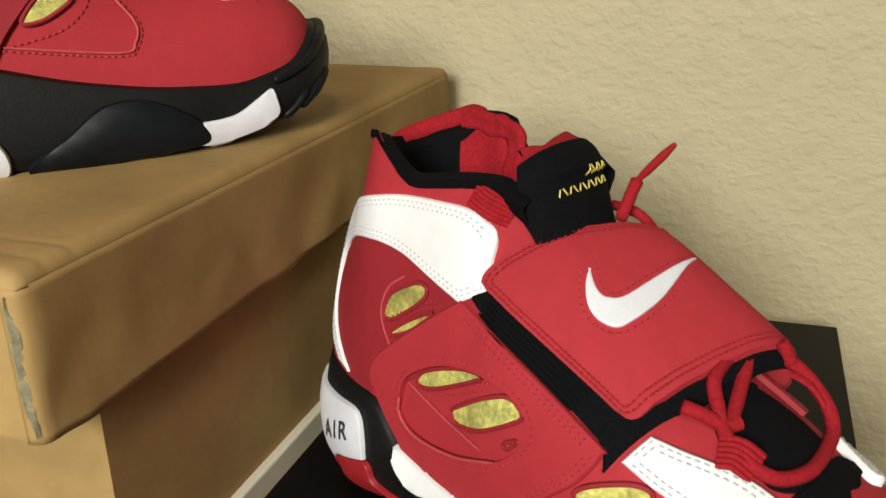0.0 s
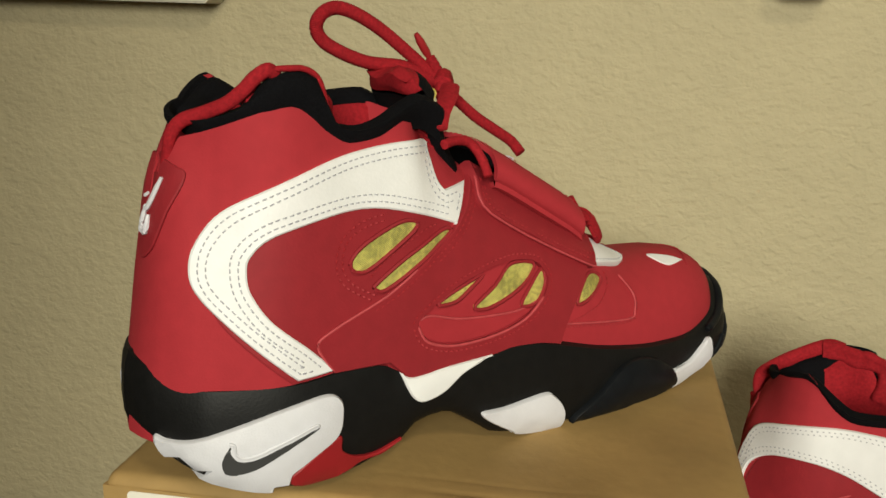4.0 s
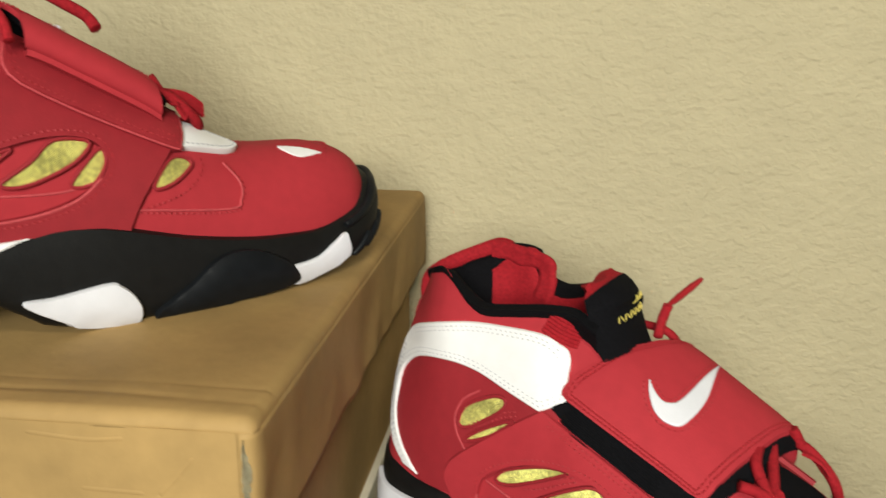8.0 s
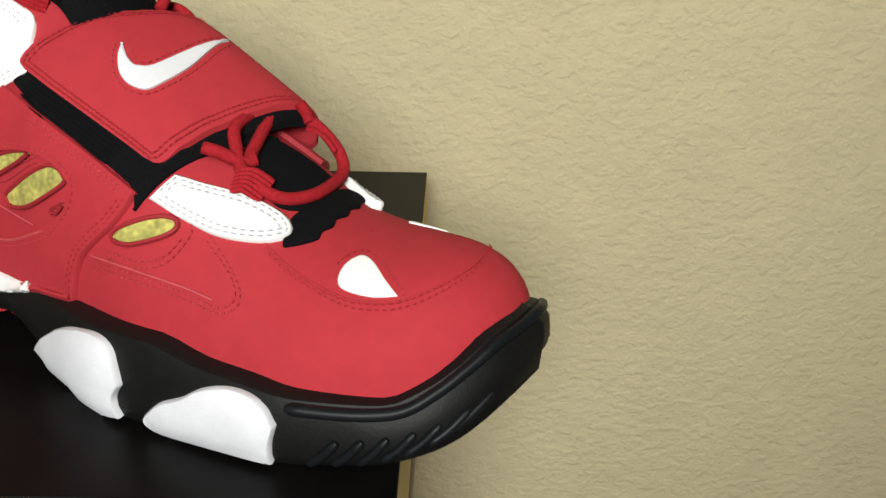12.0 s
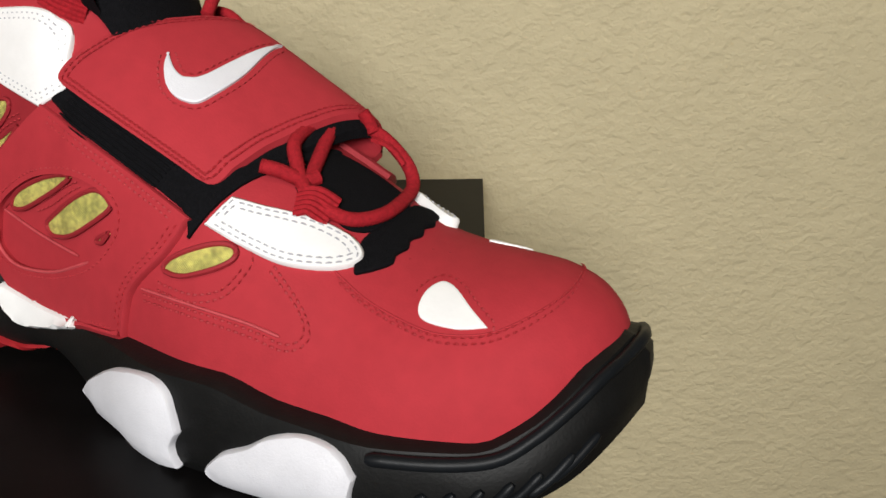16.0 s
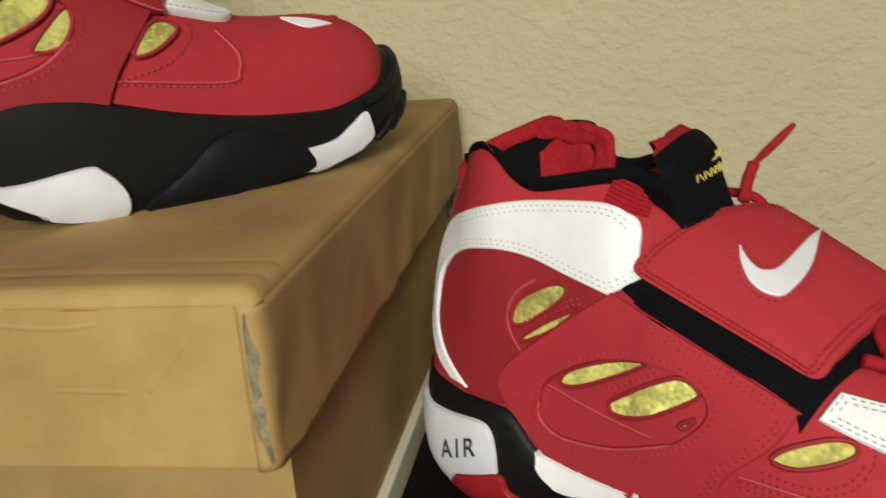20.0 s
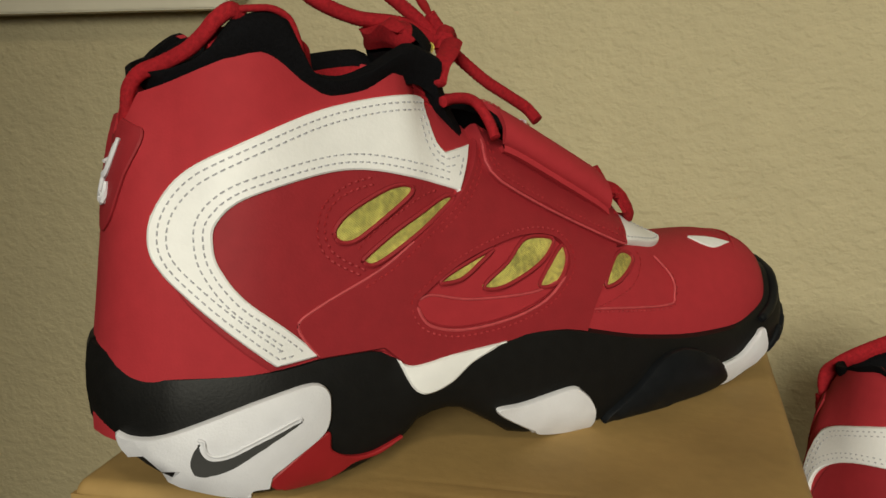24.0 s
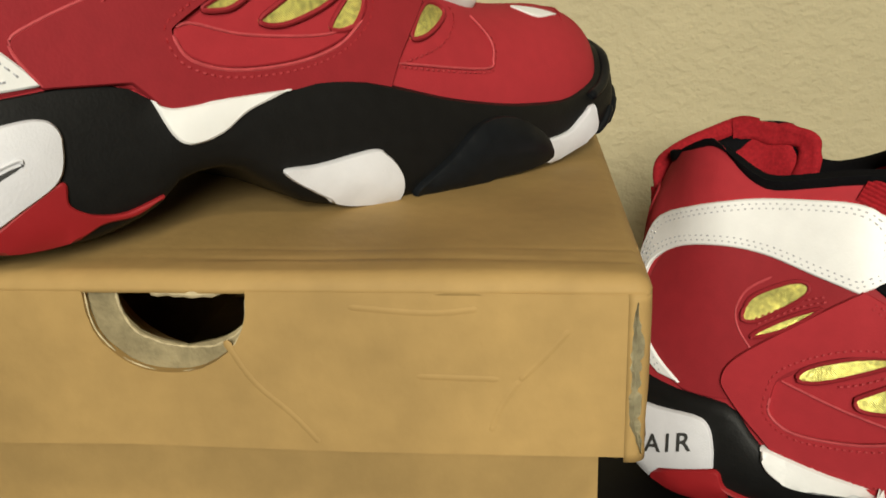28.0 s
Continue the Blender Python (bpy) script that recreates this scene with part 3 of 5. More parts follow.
def wall_panel():
    """Cream plastic panel on the wall with a cut-off lower corner and a round knob."""
    ob = empty("wall_panel", pose(-0.78, WALL_Y, 1.212), "cream plastic panel with a slanted corner on the wall", "panel")
    sheet("board", [(-0.30, 0.009), (0.214, 0.001), (0.2395, 0.024), (0.2395, 0.12), (-0.30, 0.12)], -0.030, -0.0005, CREAM, ob, "", 0.0012)
    bm = bmesh.new()
    bmesh.ops.create_cone(bm, segments=24, radius1=0.011, radius2=0.009, depth=0.014, cap_ends=True)
    bmesh.ops.rotate(bm, matrix=Matrix.Rotation(math.pi / 2, 3, "X"), verts=bm.verts)
    bmesh.ops.translate(bm, vec=(0.104, -0.036, 0.035), verts=bm.verts)
    part("knob", bm, CREAM, ob, "round cream plastic knob", smooth=False)
    two = empty("wall_fitting", pose(-0.1215, WALL_Y, 1.2255), "small cream plastic fitting on the wall", "wall fitting")
    sheet("cover", [(-0.012, 0), (0.001, 0), (0.003, -0.0012), (0.006, 0), (0.0150, 0.0005), (0.0185, 0.006), (0.0185, 0.05), (-0.0185, 0.05), (-0.0185, 0.006)], -0.030, -0.0005, CREAM, two, "", 0.001)


wall_panel()


def black_box():
    x0, x1, y0, y1, z0, z1 = -0.190, 0.061, 0.182, 0.549, DESK, TOP_B
    ob = empty("black_shoe_box", pose((x0 + x1) / 2, (y0 + y1) / 2, z0), "black shoe box with gold lid sides, closed", "box")
    a, b, h, t = (x1 - x0) / 2, (y1 - y0) / 2, z1 - z0, 0.002
    part("base", box_bm(-a + 0.004, a - 0.004, -b + 0.004, b - 0.004, 0, h - 0.003, 0.001), GOLD_CARD, ob)
    part("lid_top", box_bm(-a, a, -b, b, h - 0.0012, h, 0.0005), BLACK_CARD, ob)
    for s in (-1, 1):
        part("lid_side", box_bm(*sorted((s * a, s * (a - t))), -b, b, h - 0.032, h - 0.0014), GOLD_CARD, ob)
        part("lid_end", box_bm(-a + t, a - t, *sorted((s * b, s * (b - t))), h - 0.032, h - 0.0014), GOLD_CARD, ob)
    return ob


def white_box():
    x0, x1, y0, y1, z0, z1 = -0.470, -0.193, 0.170, 0.560, DESK, 0.880
    ob = empty("white_box", pose((x0 + x1) / 2, (y0 + y1) / 2, z0), "white cardboard box under the brown shoe box", "box")
    a, b, h = (x1 - x0) / 2, (y1 - y0) / 2, z1 - z0
    part("base", box_bm(-a + 0.003, a - 0.003, -b + 0.003, b - 0.003, 0, h - 0.003, 0.001), CREAM, ob)
    part("lid", box_bm(-a, a, -b, b, h - 0.04, h, 0.0012), CREAM, ob)
    return ob


cardboard_box()
black_box()
white_box()

# ---------------------------------------------------------------- the shoes
LONG = 0.3215
SOLE_END = 0.3245
MED = profile((0.0075, 0), (0.0100, 0.010), (0.015, 0.020), (0.03, 0.033), (0.06, 0.0425), (0.10, 0.0425), (0.15, 0.041), (0.20, 0.040), (0.25, 0.038), (0.285, 0.0345), (0.304, 0.0285), (0.3130, 0.0210), (0.3185, 0.0120), (LONG, 0))
LAT = profile((0.0075, 0), (0.0095, 0.0115), (0.014, 0.0225), (0.03, 0.0370), (0.06, 0.0445), (0.10, 0.048), (0.15, 0.055), (0.20, 0.063), (0.25, 0.061), (0.285, 0.0500), (0.304, 0.0375), (0.3130, 0.0270), (0.3185, 0.0155), (LONG, 0))
RIDGE = profile((0.0075, 0.026), (0.0085, 0.040), (0.0118, 0.060), (0.0145, 0.076), (0.0168, 0.091), (0.0205, 0.112), (0.0245, 0.128), (0.029, 0.138), (0.036, 0.141), (0.051, 0.148), (0.065, 0.152), (0.071, 0.149), (0.079, 0.142), (0.089, 0.137), (0.100, 0.138), (0.117, 0.1445), (0.124, 0.1450), (0.132, 0.1410), (0.140, 0.1330), (0.15, 0.1245), (0.165, 0.114), (0.19, 0.099), (0.22, 0.083), (0.24, 0.071), (0.25, 0.067), (0.27, 0.0645), (0.29, 0.0638), (0.302, 0.0612), (0.312, 0.0555), (0.318, 0.0485), (LONG, 0.039))
OPEN = profile((0, 0), (0.016, 0), (0.050, 1), (0.116, 1), (0.136, 0), (LONG, 0))
RIM = profile((0, 0.004), (0.016, 0.010), (0.03, 0.020), (0.045, 0.0275), (0.065, 0.034), (0.10, 0.031), (0.125, 0.026), (0.14, 0.024), (LONG, 0.02))
FOOT = profile((0, 0.024), (0.10, 0.030), (0.25, 0.016), (0.29, 0.018), (LONG, 0.030))


RIDGE_LAT = profile((0.0075, 0.026), (0.0085, 0.040), (0.0118, 0.060), (0.0145, 0.076), (0.0168, 0.091), (0.0205, 0.112), (0.0245, 0.128), (0.029, 0.138), (0.036, 0.147), (0.046, 0.154), (0.057, 0.159), (0.065, 0.1515), (0.071, 0.1455), (0.080, 0.1415), (0.096, 0.1440), (0.110, 0.1465), (0.120, 0.1470), (0.130, 0.143), (0.138, 0.1345), (0.15, 0.1245), (0.165, 0.114), (0.19, 0.099), (0.22, 0.083), (0.24, 0.071), (0.25, 0.067), (0.27, 0.0645), (0.29, 0.0638), (0.302, 0.0612), (0.312, 0.0555), (0.318, 0.0485), (LONG, 0.039))
SKEW = profile((0, 0), (0.24, 0), (0.30, 0.002), (SOLE_END, 0.002))


def upper_mesh():
    rings = []
    n = 96
    for i in range(n + 1):
        x = 0.0075 + (LONG - 0.0075) * (0.5 - 0.5 * math.cos(math.pi * i / n))
        zb, k, rim = FOOT(x), OPEN(x), RIM(x)
        right = []
        for w, s, top in ((MED(x), -1, RIDGE(x)), (LAT(x), 1, RIDGE_LAT(x))):
            pw = 2.25
            wall = []
            for j in range(25):
                a = math.pi / 2 * j / 24
                cy, cz = w * math.cos(a) ** (2 / pw), zb + (top - zb) * math.sin(a) ** (2 / pw)
                t = j / 24
                oy, oz = rim + (w - rim) * (1 - t**2.2), zb + (top - zb) * t
                wall.append(Vector((x, s * ((1 - k) * cy + k * oy), (1 - k) * cz + k * oz)))
            right.append(wall)
        med, lat = right
        mid = []
        for j in range(1, 10):
            t = j / 10
            p = med[-1].lerp(lat[-1], t)
            p.z -= k * 0.055 * min(1, 4 * min(t, 1 - t))
            mid.append(p)
        rings.append([p + Vector((0, SKEW(x), 0)) for p in med + mid + lat[::-1]])
    return loft(rings)


S_MED = profile((0.0070, 0), (0.0095, 0.010), (0.015, 0.0205), (0.03, 0.0355), (0.065, 0.0455), (0.10, 0.0450), (0.15, 0.0450), (0.19, 0.0455), (0.25, 0.0435), (0.292, 0.0370), (0.310, 0.0290), (0.3175, 0.0205), (0.3225, 0.0110), (SOLE_END, 0))
S_LAT = profile((0.0070, 0), (0.0088, 0.0125), (0.0135, 0.0245), (0.030, 0.0405), (0.06, 0.049), (0.10, 0.051), (0.145, 0.061), (0.19, 0.0725), (0.25, 0.0700), (0.285, 0.0570), (0.306, 0.0425), (0.316, 0.0300), (0.322, 0.0160), (SOLE_END, 0))
TOP_MED = profile((0, 0.060), (0.01, 0.056), (0.026, 0.049), (0.06, 0.049), (0.086, 0.051), (0.098, 0.049), (0.106, 0.0445), (0.13, 0.0440), (0.15, 0.0450), (0.162, 0.0450), (0.178, 0.0435), (0.19, 0.0405), (0.22, 0.0325), (0.255, 0.0270), (0.28, 0.0256), (0.300, 0.0292), (0.312, 0.0350), (0.319, 0.0420), (SOLE_END, 0.0465))
BOT_MED = profile((0, 0.036), (0.010, 0.0240), (0.020, 0.0150), (0.03, 0.0105), (0.05, 0.005), (0.08, 0.005), (0.095, 0.008), (0.104, 0.012), (0.114, 0.020), (0.126, 0.021), (0.142, 0.0125), (0.155, 0.0040), (0.185, 0.0), (0.255, 0.0), (0.27, 0.0012), (0.29, 0.0040), (0.303, 0.0075), (0.314, 0.0135), (SOLE_END, 0.026))
TOP_LAT = profile((0, 0.060), (0.01, 0.057), (0.026, 0.055), (0.05, 0.0525), (0.066, 0.0528), (0.0725, 0.0515), (0.078, 0.0462), (0.082, 0.0405), (0.090, 0.0345), (0.100, 0.0322), (0.115, 0.031), (0.136, 0.034), (0.175, 0.036), (0.205, 0.036), (0.227, 0.031), (0.247, 0.029), (0.263, 0.027), (0.292, 0.026), (0.304, 0.031), (0.312, 0.037), (0.319, 0.0440), (SOLE_END, 0.0470))
BOT_LAT = profile((0, 0.034), (0.012, 0.018), (0.03, 0.009), (0.05, 0.005), (0.07, 0.008), (0.09, 0.012), (0.115, 0.017), (0.13, 0.012), (0.145, 0.003), (0.185, 0.0), (0.255, 0.0), (0.27, 0.001), (0.29, 0.002), (0.303, 0.004), (0.314, 0.008), (SOLE_END, 0.018))


def sole_mesh():
    n, ring = 72, []
    for s, wide, top, bot in ((-1, S_MED, TOP_MED, BOT_MED), (1, S_LAT, TOP_LAT, BOT_LAT)):
        row = []
        for i in range(n + 1):
            x = 0.0070 + (SOLE_END - 0.0070) * (0.5 - 0.5 * math.cos(math.pi * i / n))
            row.append((x, s * wide(x) + SKEW(x), bot(x), top(x)))
        ring.append(row)
    loop = ring[0] + ring[1][::-1][1:-1]
    k = len(loop)
    cols = []
    for i, (x, y, zb, zt) in enumerate(loop):
        a, c = loop[i - 1], loop[(i + 1) % k]
        t = Vector((c[0] - a[0], c[1] - a[1], 0)).normalized()
        nrm = Vector((t.y, -t.x, 0))
        col = []
        for inset, f in ((0.016, 0.0), (0.005, 0.0), (0.0015, 0.06), (0.0, 0.2), (-0.0005, 0.45), (0.0, 0.7), (0.001, 0.88), (0.0022, 0.97), (0.0055, 1.0), (0.016, 0.96)):
            z = zb + (zt - zb) * f
            if 0.1 < f < 0.8:
                inset -= 0.0030 * min(max((x - 0.275) / 0.03, 0), 1)
            col.append(Vector((x, y, 0)) - nrm * inset + Vector((0, 0, z)))
        cols.append(col)
    verts, faces = loft([*cols, cols[0]])
    m = len(cols[0])
    # close the underside
    for i in range(1, n):
        j = k - i
        j2 = k - i - 1
        if i + 1 < n + 1 and j2 > n:
            faces.append((i * m, j * m, j2 * m, (i + 1) * m))
    return verts, faces


UPPER = upper_mesh()
SOLE = sole_mesh()
TREE_UP = tree_of(UPPER)
TREE_SOLE = tree_of(SOLE)
TREE = tree_of(UPPER, SOLE)


PAD_MED = profile((0.026, 0.143), (0.031, 0.146), (0.045, 0.150), (0.051, 0.155), (0.057, 0.1618), (0.068, 0.1636), (0.0745, 0.1620), (0.0775, 0.1560), (0.080, 0.1485), (0.084, 0.1440), (0.092, 0.1427), (0.1037, 0.1457), (0.114, 0.1505), (0.122, 0.1535), (0.134, 0.149))
PAD_LAT = profile((0.026, 0.1385), (0.036, 0.1472), (0.046, 0.1530), (0.057, 0.1578), (0.065, 0.1545), (0.071, 0.1505), (0.080, 0.1465), (0.096, 0.1490), (0.109, 0.1515), (0.122, 0.1525), (0.134, 0.146))


def collar_meshes(drop):
    """drop: how far the padding sinks at its inner peak."""

    def pad_med(x):
        return PAD_MED(x) - drop * max(0.0, 1 - ((x - 0.066) / 0.020) ** 2)

    path = []
    xs = [0.134 - 0.0035 * i for i in range(28)]
    for x in xs:
        path.append((x, -RIM(x) * OPEN(min(x, 0.1)), min(RIDGE(x), pad_med(x) - 0.004), pad_med(x)))
    for k in range(1, 12):
        a = math.pi * k / 12
        x = xs[-1] - 0.010 * math.sin(a)
        y = -RIM(xs[-1]) * OPEN(xs[-1]) * math.cos(a)
        f = (1 - math.cos(a)) / 2
        path.append((x, y, (1 - f) * RIDGE(xs[-1]) + f * RIDGE_LAT(xs[-1]), (1 - f) * pad_med(x) + f * PAD_LAT(x)))
    for x in reversed(xs):
        path.append((x, RIM(x) * OPEN(min(x, 0.1)), RIDGE_LAT(x), PAD_LAT(x)))
    pad, inner = [], []
    for i, (x, y, zb, zt) in enumerate(path):
        a, c = path[max(i - 1, 0)], path[min(i + 1, len(path) - 1)]
        t = Vector((c[0] - a[0], c[1] - a[1], 0)).normalized()
        n = Vector((t.y, -t.x, 0))
        if n.dot(Vector((x - 0.08, y, 0))) < 0:
            n = -n
        p = Vector((x, y, 0))
        w = min(max((x - 0.036) / 0.022, 0.0), 1.0)
        p = p - n * 0.0028 * (1 - w)
        up = lambda z: Vector((0, 0, z))
        pad.append([p + n * d + up(z) for d, z in ((-0.002, zb - 0.006), (0.0006, zb + 0.0002), (0.0026, zb + 0.0010 + 0.35 * (zt - zb)), (0.0026, zb + 0.7 * (zt - zb)), (0.0012, zt - 0.0016), (-0.0020, zt), (-0.0052, zt - 0.0014), (-0.0070, zt - 0.005), (-0.0072, zt - 0.009))])
        inner.append([p + n * d + up(z) for d, z in ((-0.0064, zt - 0.0060), (-0.0082, zt - 0.008), (-0.0095, zt - 0.014), (-0.0095, zt - 0.030), (-0.0080, zb - 0.045))])
    return loft(pad), loft(inner[:26]), loft(inner[25:46]), loft(inner[45:])


TONGUE_LINE = curve([(0.158, 0.100), (0.1455, 0.114), (0.1360, 0.129), (0.1312, 0.142), (0.1275, 0.1510), (0.1225, 0.1560)], 12, False)


def tongue_point(f, y, out=0.0):
    """A point of the tongue's face: f from its root to its tip, y across."""
    path = TONGUE_LINE
    i = min(max(f, 0.0), 1.0) * (len(path) - 1)
    j = min(int(i), len(path) - 2)
    p, q = path[j], path[j + 1]
    c = p + (q - p) * (i - j)
    t = (q - p) / np.linalg.norm(q - p)
    n = np.array((-t[1], t[0])) if t[1] < 0 else np.array((t[1], -t[0]))
    c = c + n * (0.006 - 9.0 * y * y + out)
    return Vector((c[0], y, c[1]))


def tongue_puff(f):
    return 0.0045 * abs(math.sin(math.pi * min(1, f * 1.05))) ** 0.5 + (0.0025 if f > 0.72 else 0)


def tongue_meshes():
    front, back = [], []
    for i in range(25):
        f = i / 24
        w = 0.0245 * (1 - 0.30 * max(0, (f - 0.70) / 0.30) ** 2.5) * (0.68 + 0.32 * min(1, f / 0.5))
        puff = tongue_puff(f)
        ring, rear = [], []
        for k in range(15):
            u = -1 + 2 * k / 14
            ring.append(tongue_point(f, u * w, puff * (1 - u**4)))
            rear.append(tongue_point(f, u * w * 0.995, -0.0075 * (1 - u**4)))
        front.append(ring)
        back.append(rear)
    wavy = [0.0016 * math.cos(9.0 * (k / 14 - 0.28)) + 0.0024 * (1 - (k / 7 - 1) ** 4) for k in range(15)]
    tip = [(2 * p + q) / 3 + Vector((-0.0010, 0, w)) for p, q, w in zip(front[-1], back[-1], wavy)]
    lip = [(p + 3 * q) / 4 + Vector((-0.0030, 0, w)) for p, q, w in zip(front[-1], back[-1], wavy)]
    edge = [*front[22:], tip, lip, *back[:20:-1]]
    return loft(front[:23]), loft(edge), loft(back[20::-1])


STRAP_LINE = curve(list(zip((0.0405, 0.0325, 0.018, 0.0, -0.014, -0.024, -0.0295, -0.0290, -0.0240, -0.0170), (0.0990, 0.1078, 0.1185, 0.1252, 0.1280, 0.1265, 0.1205, 0.1145, 0.1120, 0.1120))), 8, False)


def strap_point(u, v, sink=0.0):
    """u from the lateral edge over the instep to the curled medial edge, v down the slope."""
    us = (0, 0.12, 0.32, 0.52, 0.67, 0.77, 0.85, 0.91, 0.96, 1.0)
    i = min(int(np.searchsorted(us, u, "right")) - 1, len(us) - 2)
    t = (u - us[i]) / (us[i + 1] - us[i])
    seg = STRAP_LINE
    k = min(i * 8 + t * 8, len(seg) - 1.001)
    j = int(k)
    p, q = seg[j], seg[j + 1]
    c = p + (q - p) * (k - j)
    d = (q - p) / (np.linalg.norm(q - p) + 1e-9)
    n = np.array((-d[1], d[0]))
    if n[1] < 0 and u < 0.8:
        n = -n
    elif u >= 0.8 and n[0] > 0 and u < 0.93:
        n = -n
    c = c - n * sink
    f = min(u / 0.78, 1.0)
    x0, x1 = 0.122 + 0.038 * f, 0.190 + 0.0215 * f
    r = 0.08
    if u < r:
        e = (1 - math.sqrt(max(0, 1 - (1 - u / r) ** 2))) * 0.09
        v = e + v * (1 - 2 * e)
    x = x0 + (x1 - x0) * v
    return Vector((x, c[0], c[1] - (0.46 + 0.12 * min(u / 0.35, 1.0)) * (x - 0.165) - 0.0012 * (abs(2 * v - 1) ** 6)))


def strap_meshes():
    nu, nv = 60, 26
    top = [[strap_point(i / nu, j / nv) for j in range(nv + 1)] for i in range(nu + 1)]
    low = [[strap_point(i / nu, j / nv, 0.0024) for j in range(nv + 1)] for i in range(nu + 1)]
    deep = [[strap_point(i / nu * 0.82, 0.02 + 1.04 * j / nv, 0.0058) for j in range(nv + 1)] for i in range(nu + 1)]
    lowb = [[strap_point(i / nu * 0.82, 0.02 + 1.04 * j / nv, 0.0024) for j in range(nv + 1)] for i in range(nu + 1)]

    def slab(a, b):
        verts, faces = loft(a)
        k = len(verts)
        v2, f2 = loft(b)
        verts = verts + v2
        faces = faces + [tuple(reversed([i + k for i in f])) for f in f2]
        m = nv + 1
        rim = [j for j in range(m)] + [i * m + nv for i in range(1, nu + 1)] + [nu * m + j for j in range(nv - 1, -1, -1)] + [i * m for i in range(nu - 1, 0, -1)]
        for i in range(len(rim)):
            p, q = rim[i], rim[(i + 1) % len(rim)]
            faces.append((p, p + k, q + k, q))
        return verts, faces

    return slab(top, low), slab(lowb, deep)


COLLARS = {1.0: collar_meshes(0.0), -1.0: collar_meshes(0.0055)}
TONGUE, TONGUE_EDGE, TONGUE_BACK = tongue_meshes()
STRAP, STRAP_UNDER = strap_meshes()
TREE_STRAP = tree_of(STRAP)


def bead(pts, side, mat, parent, lift=0.0006, radius=0.0008, name="seam"):
    line = curve(pts, 5, False)
    tube(name, [tuple(side.hit(p[0], p[1])[0] + side.hit(p[0], p[1])[1] * lift) for p in line], radius, mat, parent, per=1, n=6)


def gold_window(pts, side, parent, lift):
    """A gold foil inset with a rolled red edge."""
    win = patch("gold_window", pts, side, GOLD, parent, lift, "shimmering gold foil window", res=0.003, n=5)
    line = curve(pts, 5)
    line.append(line[0])
    tube("window_edge", [tuple(side.hit(p[0], p[1])[0] + side.hit(p[0], p[1])[1] * (lift + 0.0002)) for p in line], 0.0009, RED_DEEP, win, per=1, n=6)


def webbing(pts, half, parent, normal=(0, -0.3, 1)):
    """A ribbed flat loop of webbing along three points."""
    line = [Vector(p) for p in curve([tuple(p) for p in pts], 10, False)]
    rings = []
    for i, p in enumerate(line):
        t = (line[min(i + 1, len(line) - 1)] - line[max(i - 1, 0)]).normalized()
        side_v = t.cross(Vector(normal)).normalized()
        n = side_v.cross(t).normalized()
        if n.dot(Vector(normal)) < 0:
            n = -n
        ring = []
        for k in range(13):
            u = -1 + 2 * k / 12
            ring.append(p + side_v * half * u + n * (0.0006 if k % 2 else 0.0))
        for k in range(12, -1, -1):
            u = -1 + 2 * k / 12
            ring.append(p + side_v * half * u - n * 0.0012)
        rings.append(ring)
    verts, faces = loft(rings, closed=True)
    link("webbing_loop", verts, faces, RED_CLOTH, parent, "ribbed red webbing loop", smooth=False)


def lining_band(pts, parent):
    """A soft folded band of cloth lining on the inner side of the collar, creased along its middle."""
    line = [Vector(p) for p in curve(pts, 8, False)]
    rings = []
    for i, p in enumerate(line):
        t = (line[min(i + 1, len(line) - 1)] - line[max(i - 1, 0)]).normalized()
        across = t.cross(Vector((0, 1, 0))).normalized()
        puff = 1 + 0.25 * noise.noise(Vector((i * 0.16, 3.0, 1.0)))
        ring = []
        for k in range(20):
            a = 2 * math.pi * k / 20
            dent = 0.0011 * math.exp(-((math.cos(a) / 0.35) ** 2)) if math.sin(a) > 0 else 0.0
            ring.append(p + across * 0.0052 * puff * math.cos(a) + Vector((0, 1, 0)) * (0.0030 * puff * math.sin(a) - dent))
        rings.append(ring)
    verts, faces = loft(rings, closed=True)
    faces += [tuple(range(20)), tuple(reversed(range(len(verts) - 20, len(verts))))]
    link("lining_fold", verts, faces, RED_CLOTH, parent, "folded red cloth lining of the collar")


def dashes_on_strap(inset, parent):
    """Stitches just inside the strap's edge."""
    line = []
    for k in range(31):
        line.append((0.76 - (0.76 - inset * 0.7) * k / 30, inset))
    for k in range(1, 31):
        line.append((inset * 0.7, inset + (1 - 2 * inset) * k / 30))
    for k in range(1, 31):
        line.append((inset * 0.7 + (0.76 - inset * 0.7) * k / 30, 1 - inset))
    verts, faces = [], []
    pts = [strap_point(u, v, -0.0002) for u, v in line]
    for a, b in zip(pts, pts[1:]):
        d = (b - a).length
        s = 0.0015
        while s < d:
            c = a.lerp(b, s / d)
            t = (b - a).normalized()
            w = t.cross(Vector((0, 0.3, 1))).normalized() * 0.0004
            up = w.cross(t).normalized() * 0.0004
            if up.z < 0:
                up = -up
            k = len(verts)
            p, q = c - t * 0.0010, c + t * 0.0010
            verts += [p + w, p - w, q - w, q + w, c + w + up, c - w + up]
            faces += [(k, k + 1, k + 5, k + 4), (k + 4, k + 5, k + 2, k + 3), (k, k + 4, k + 3), (k + 1, k + 2, k + 5)]
            s += 0.0029
    tagged(link("stitching", verts, faces, THREAD, parent, smooth=False), "", "", "", "stuff")


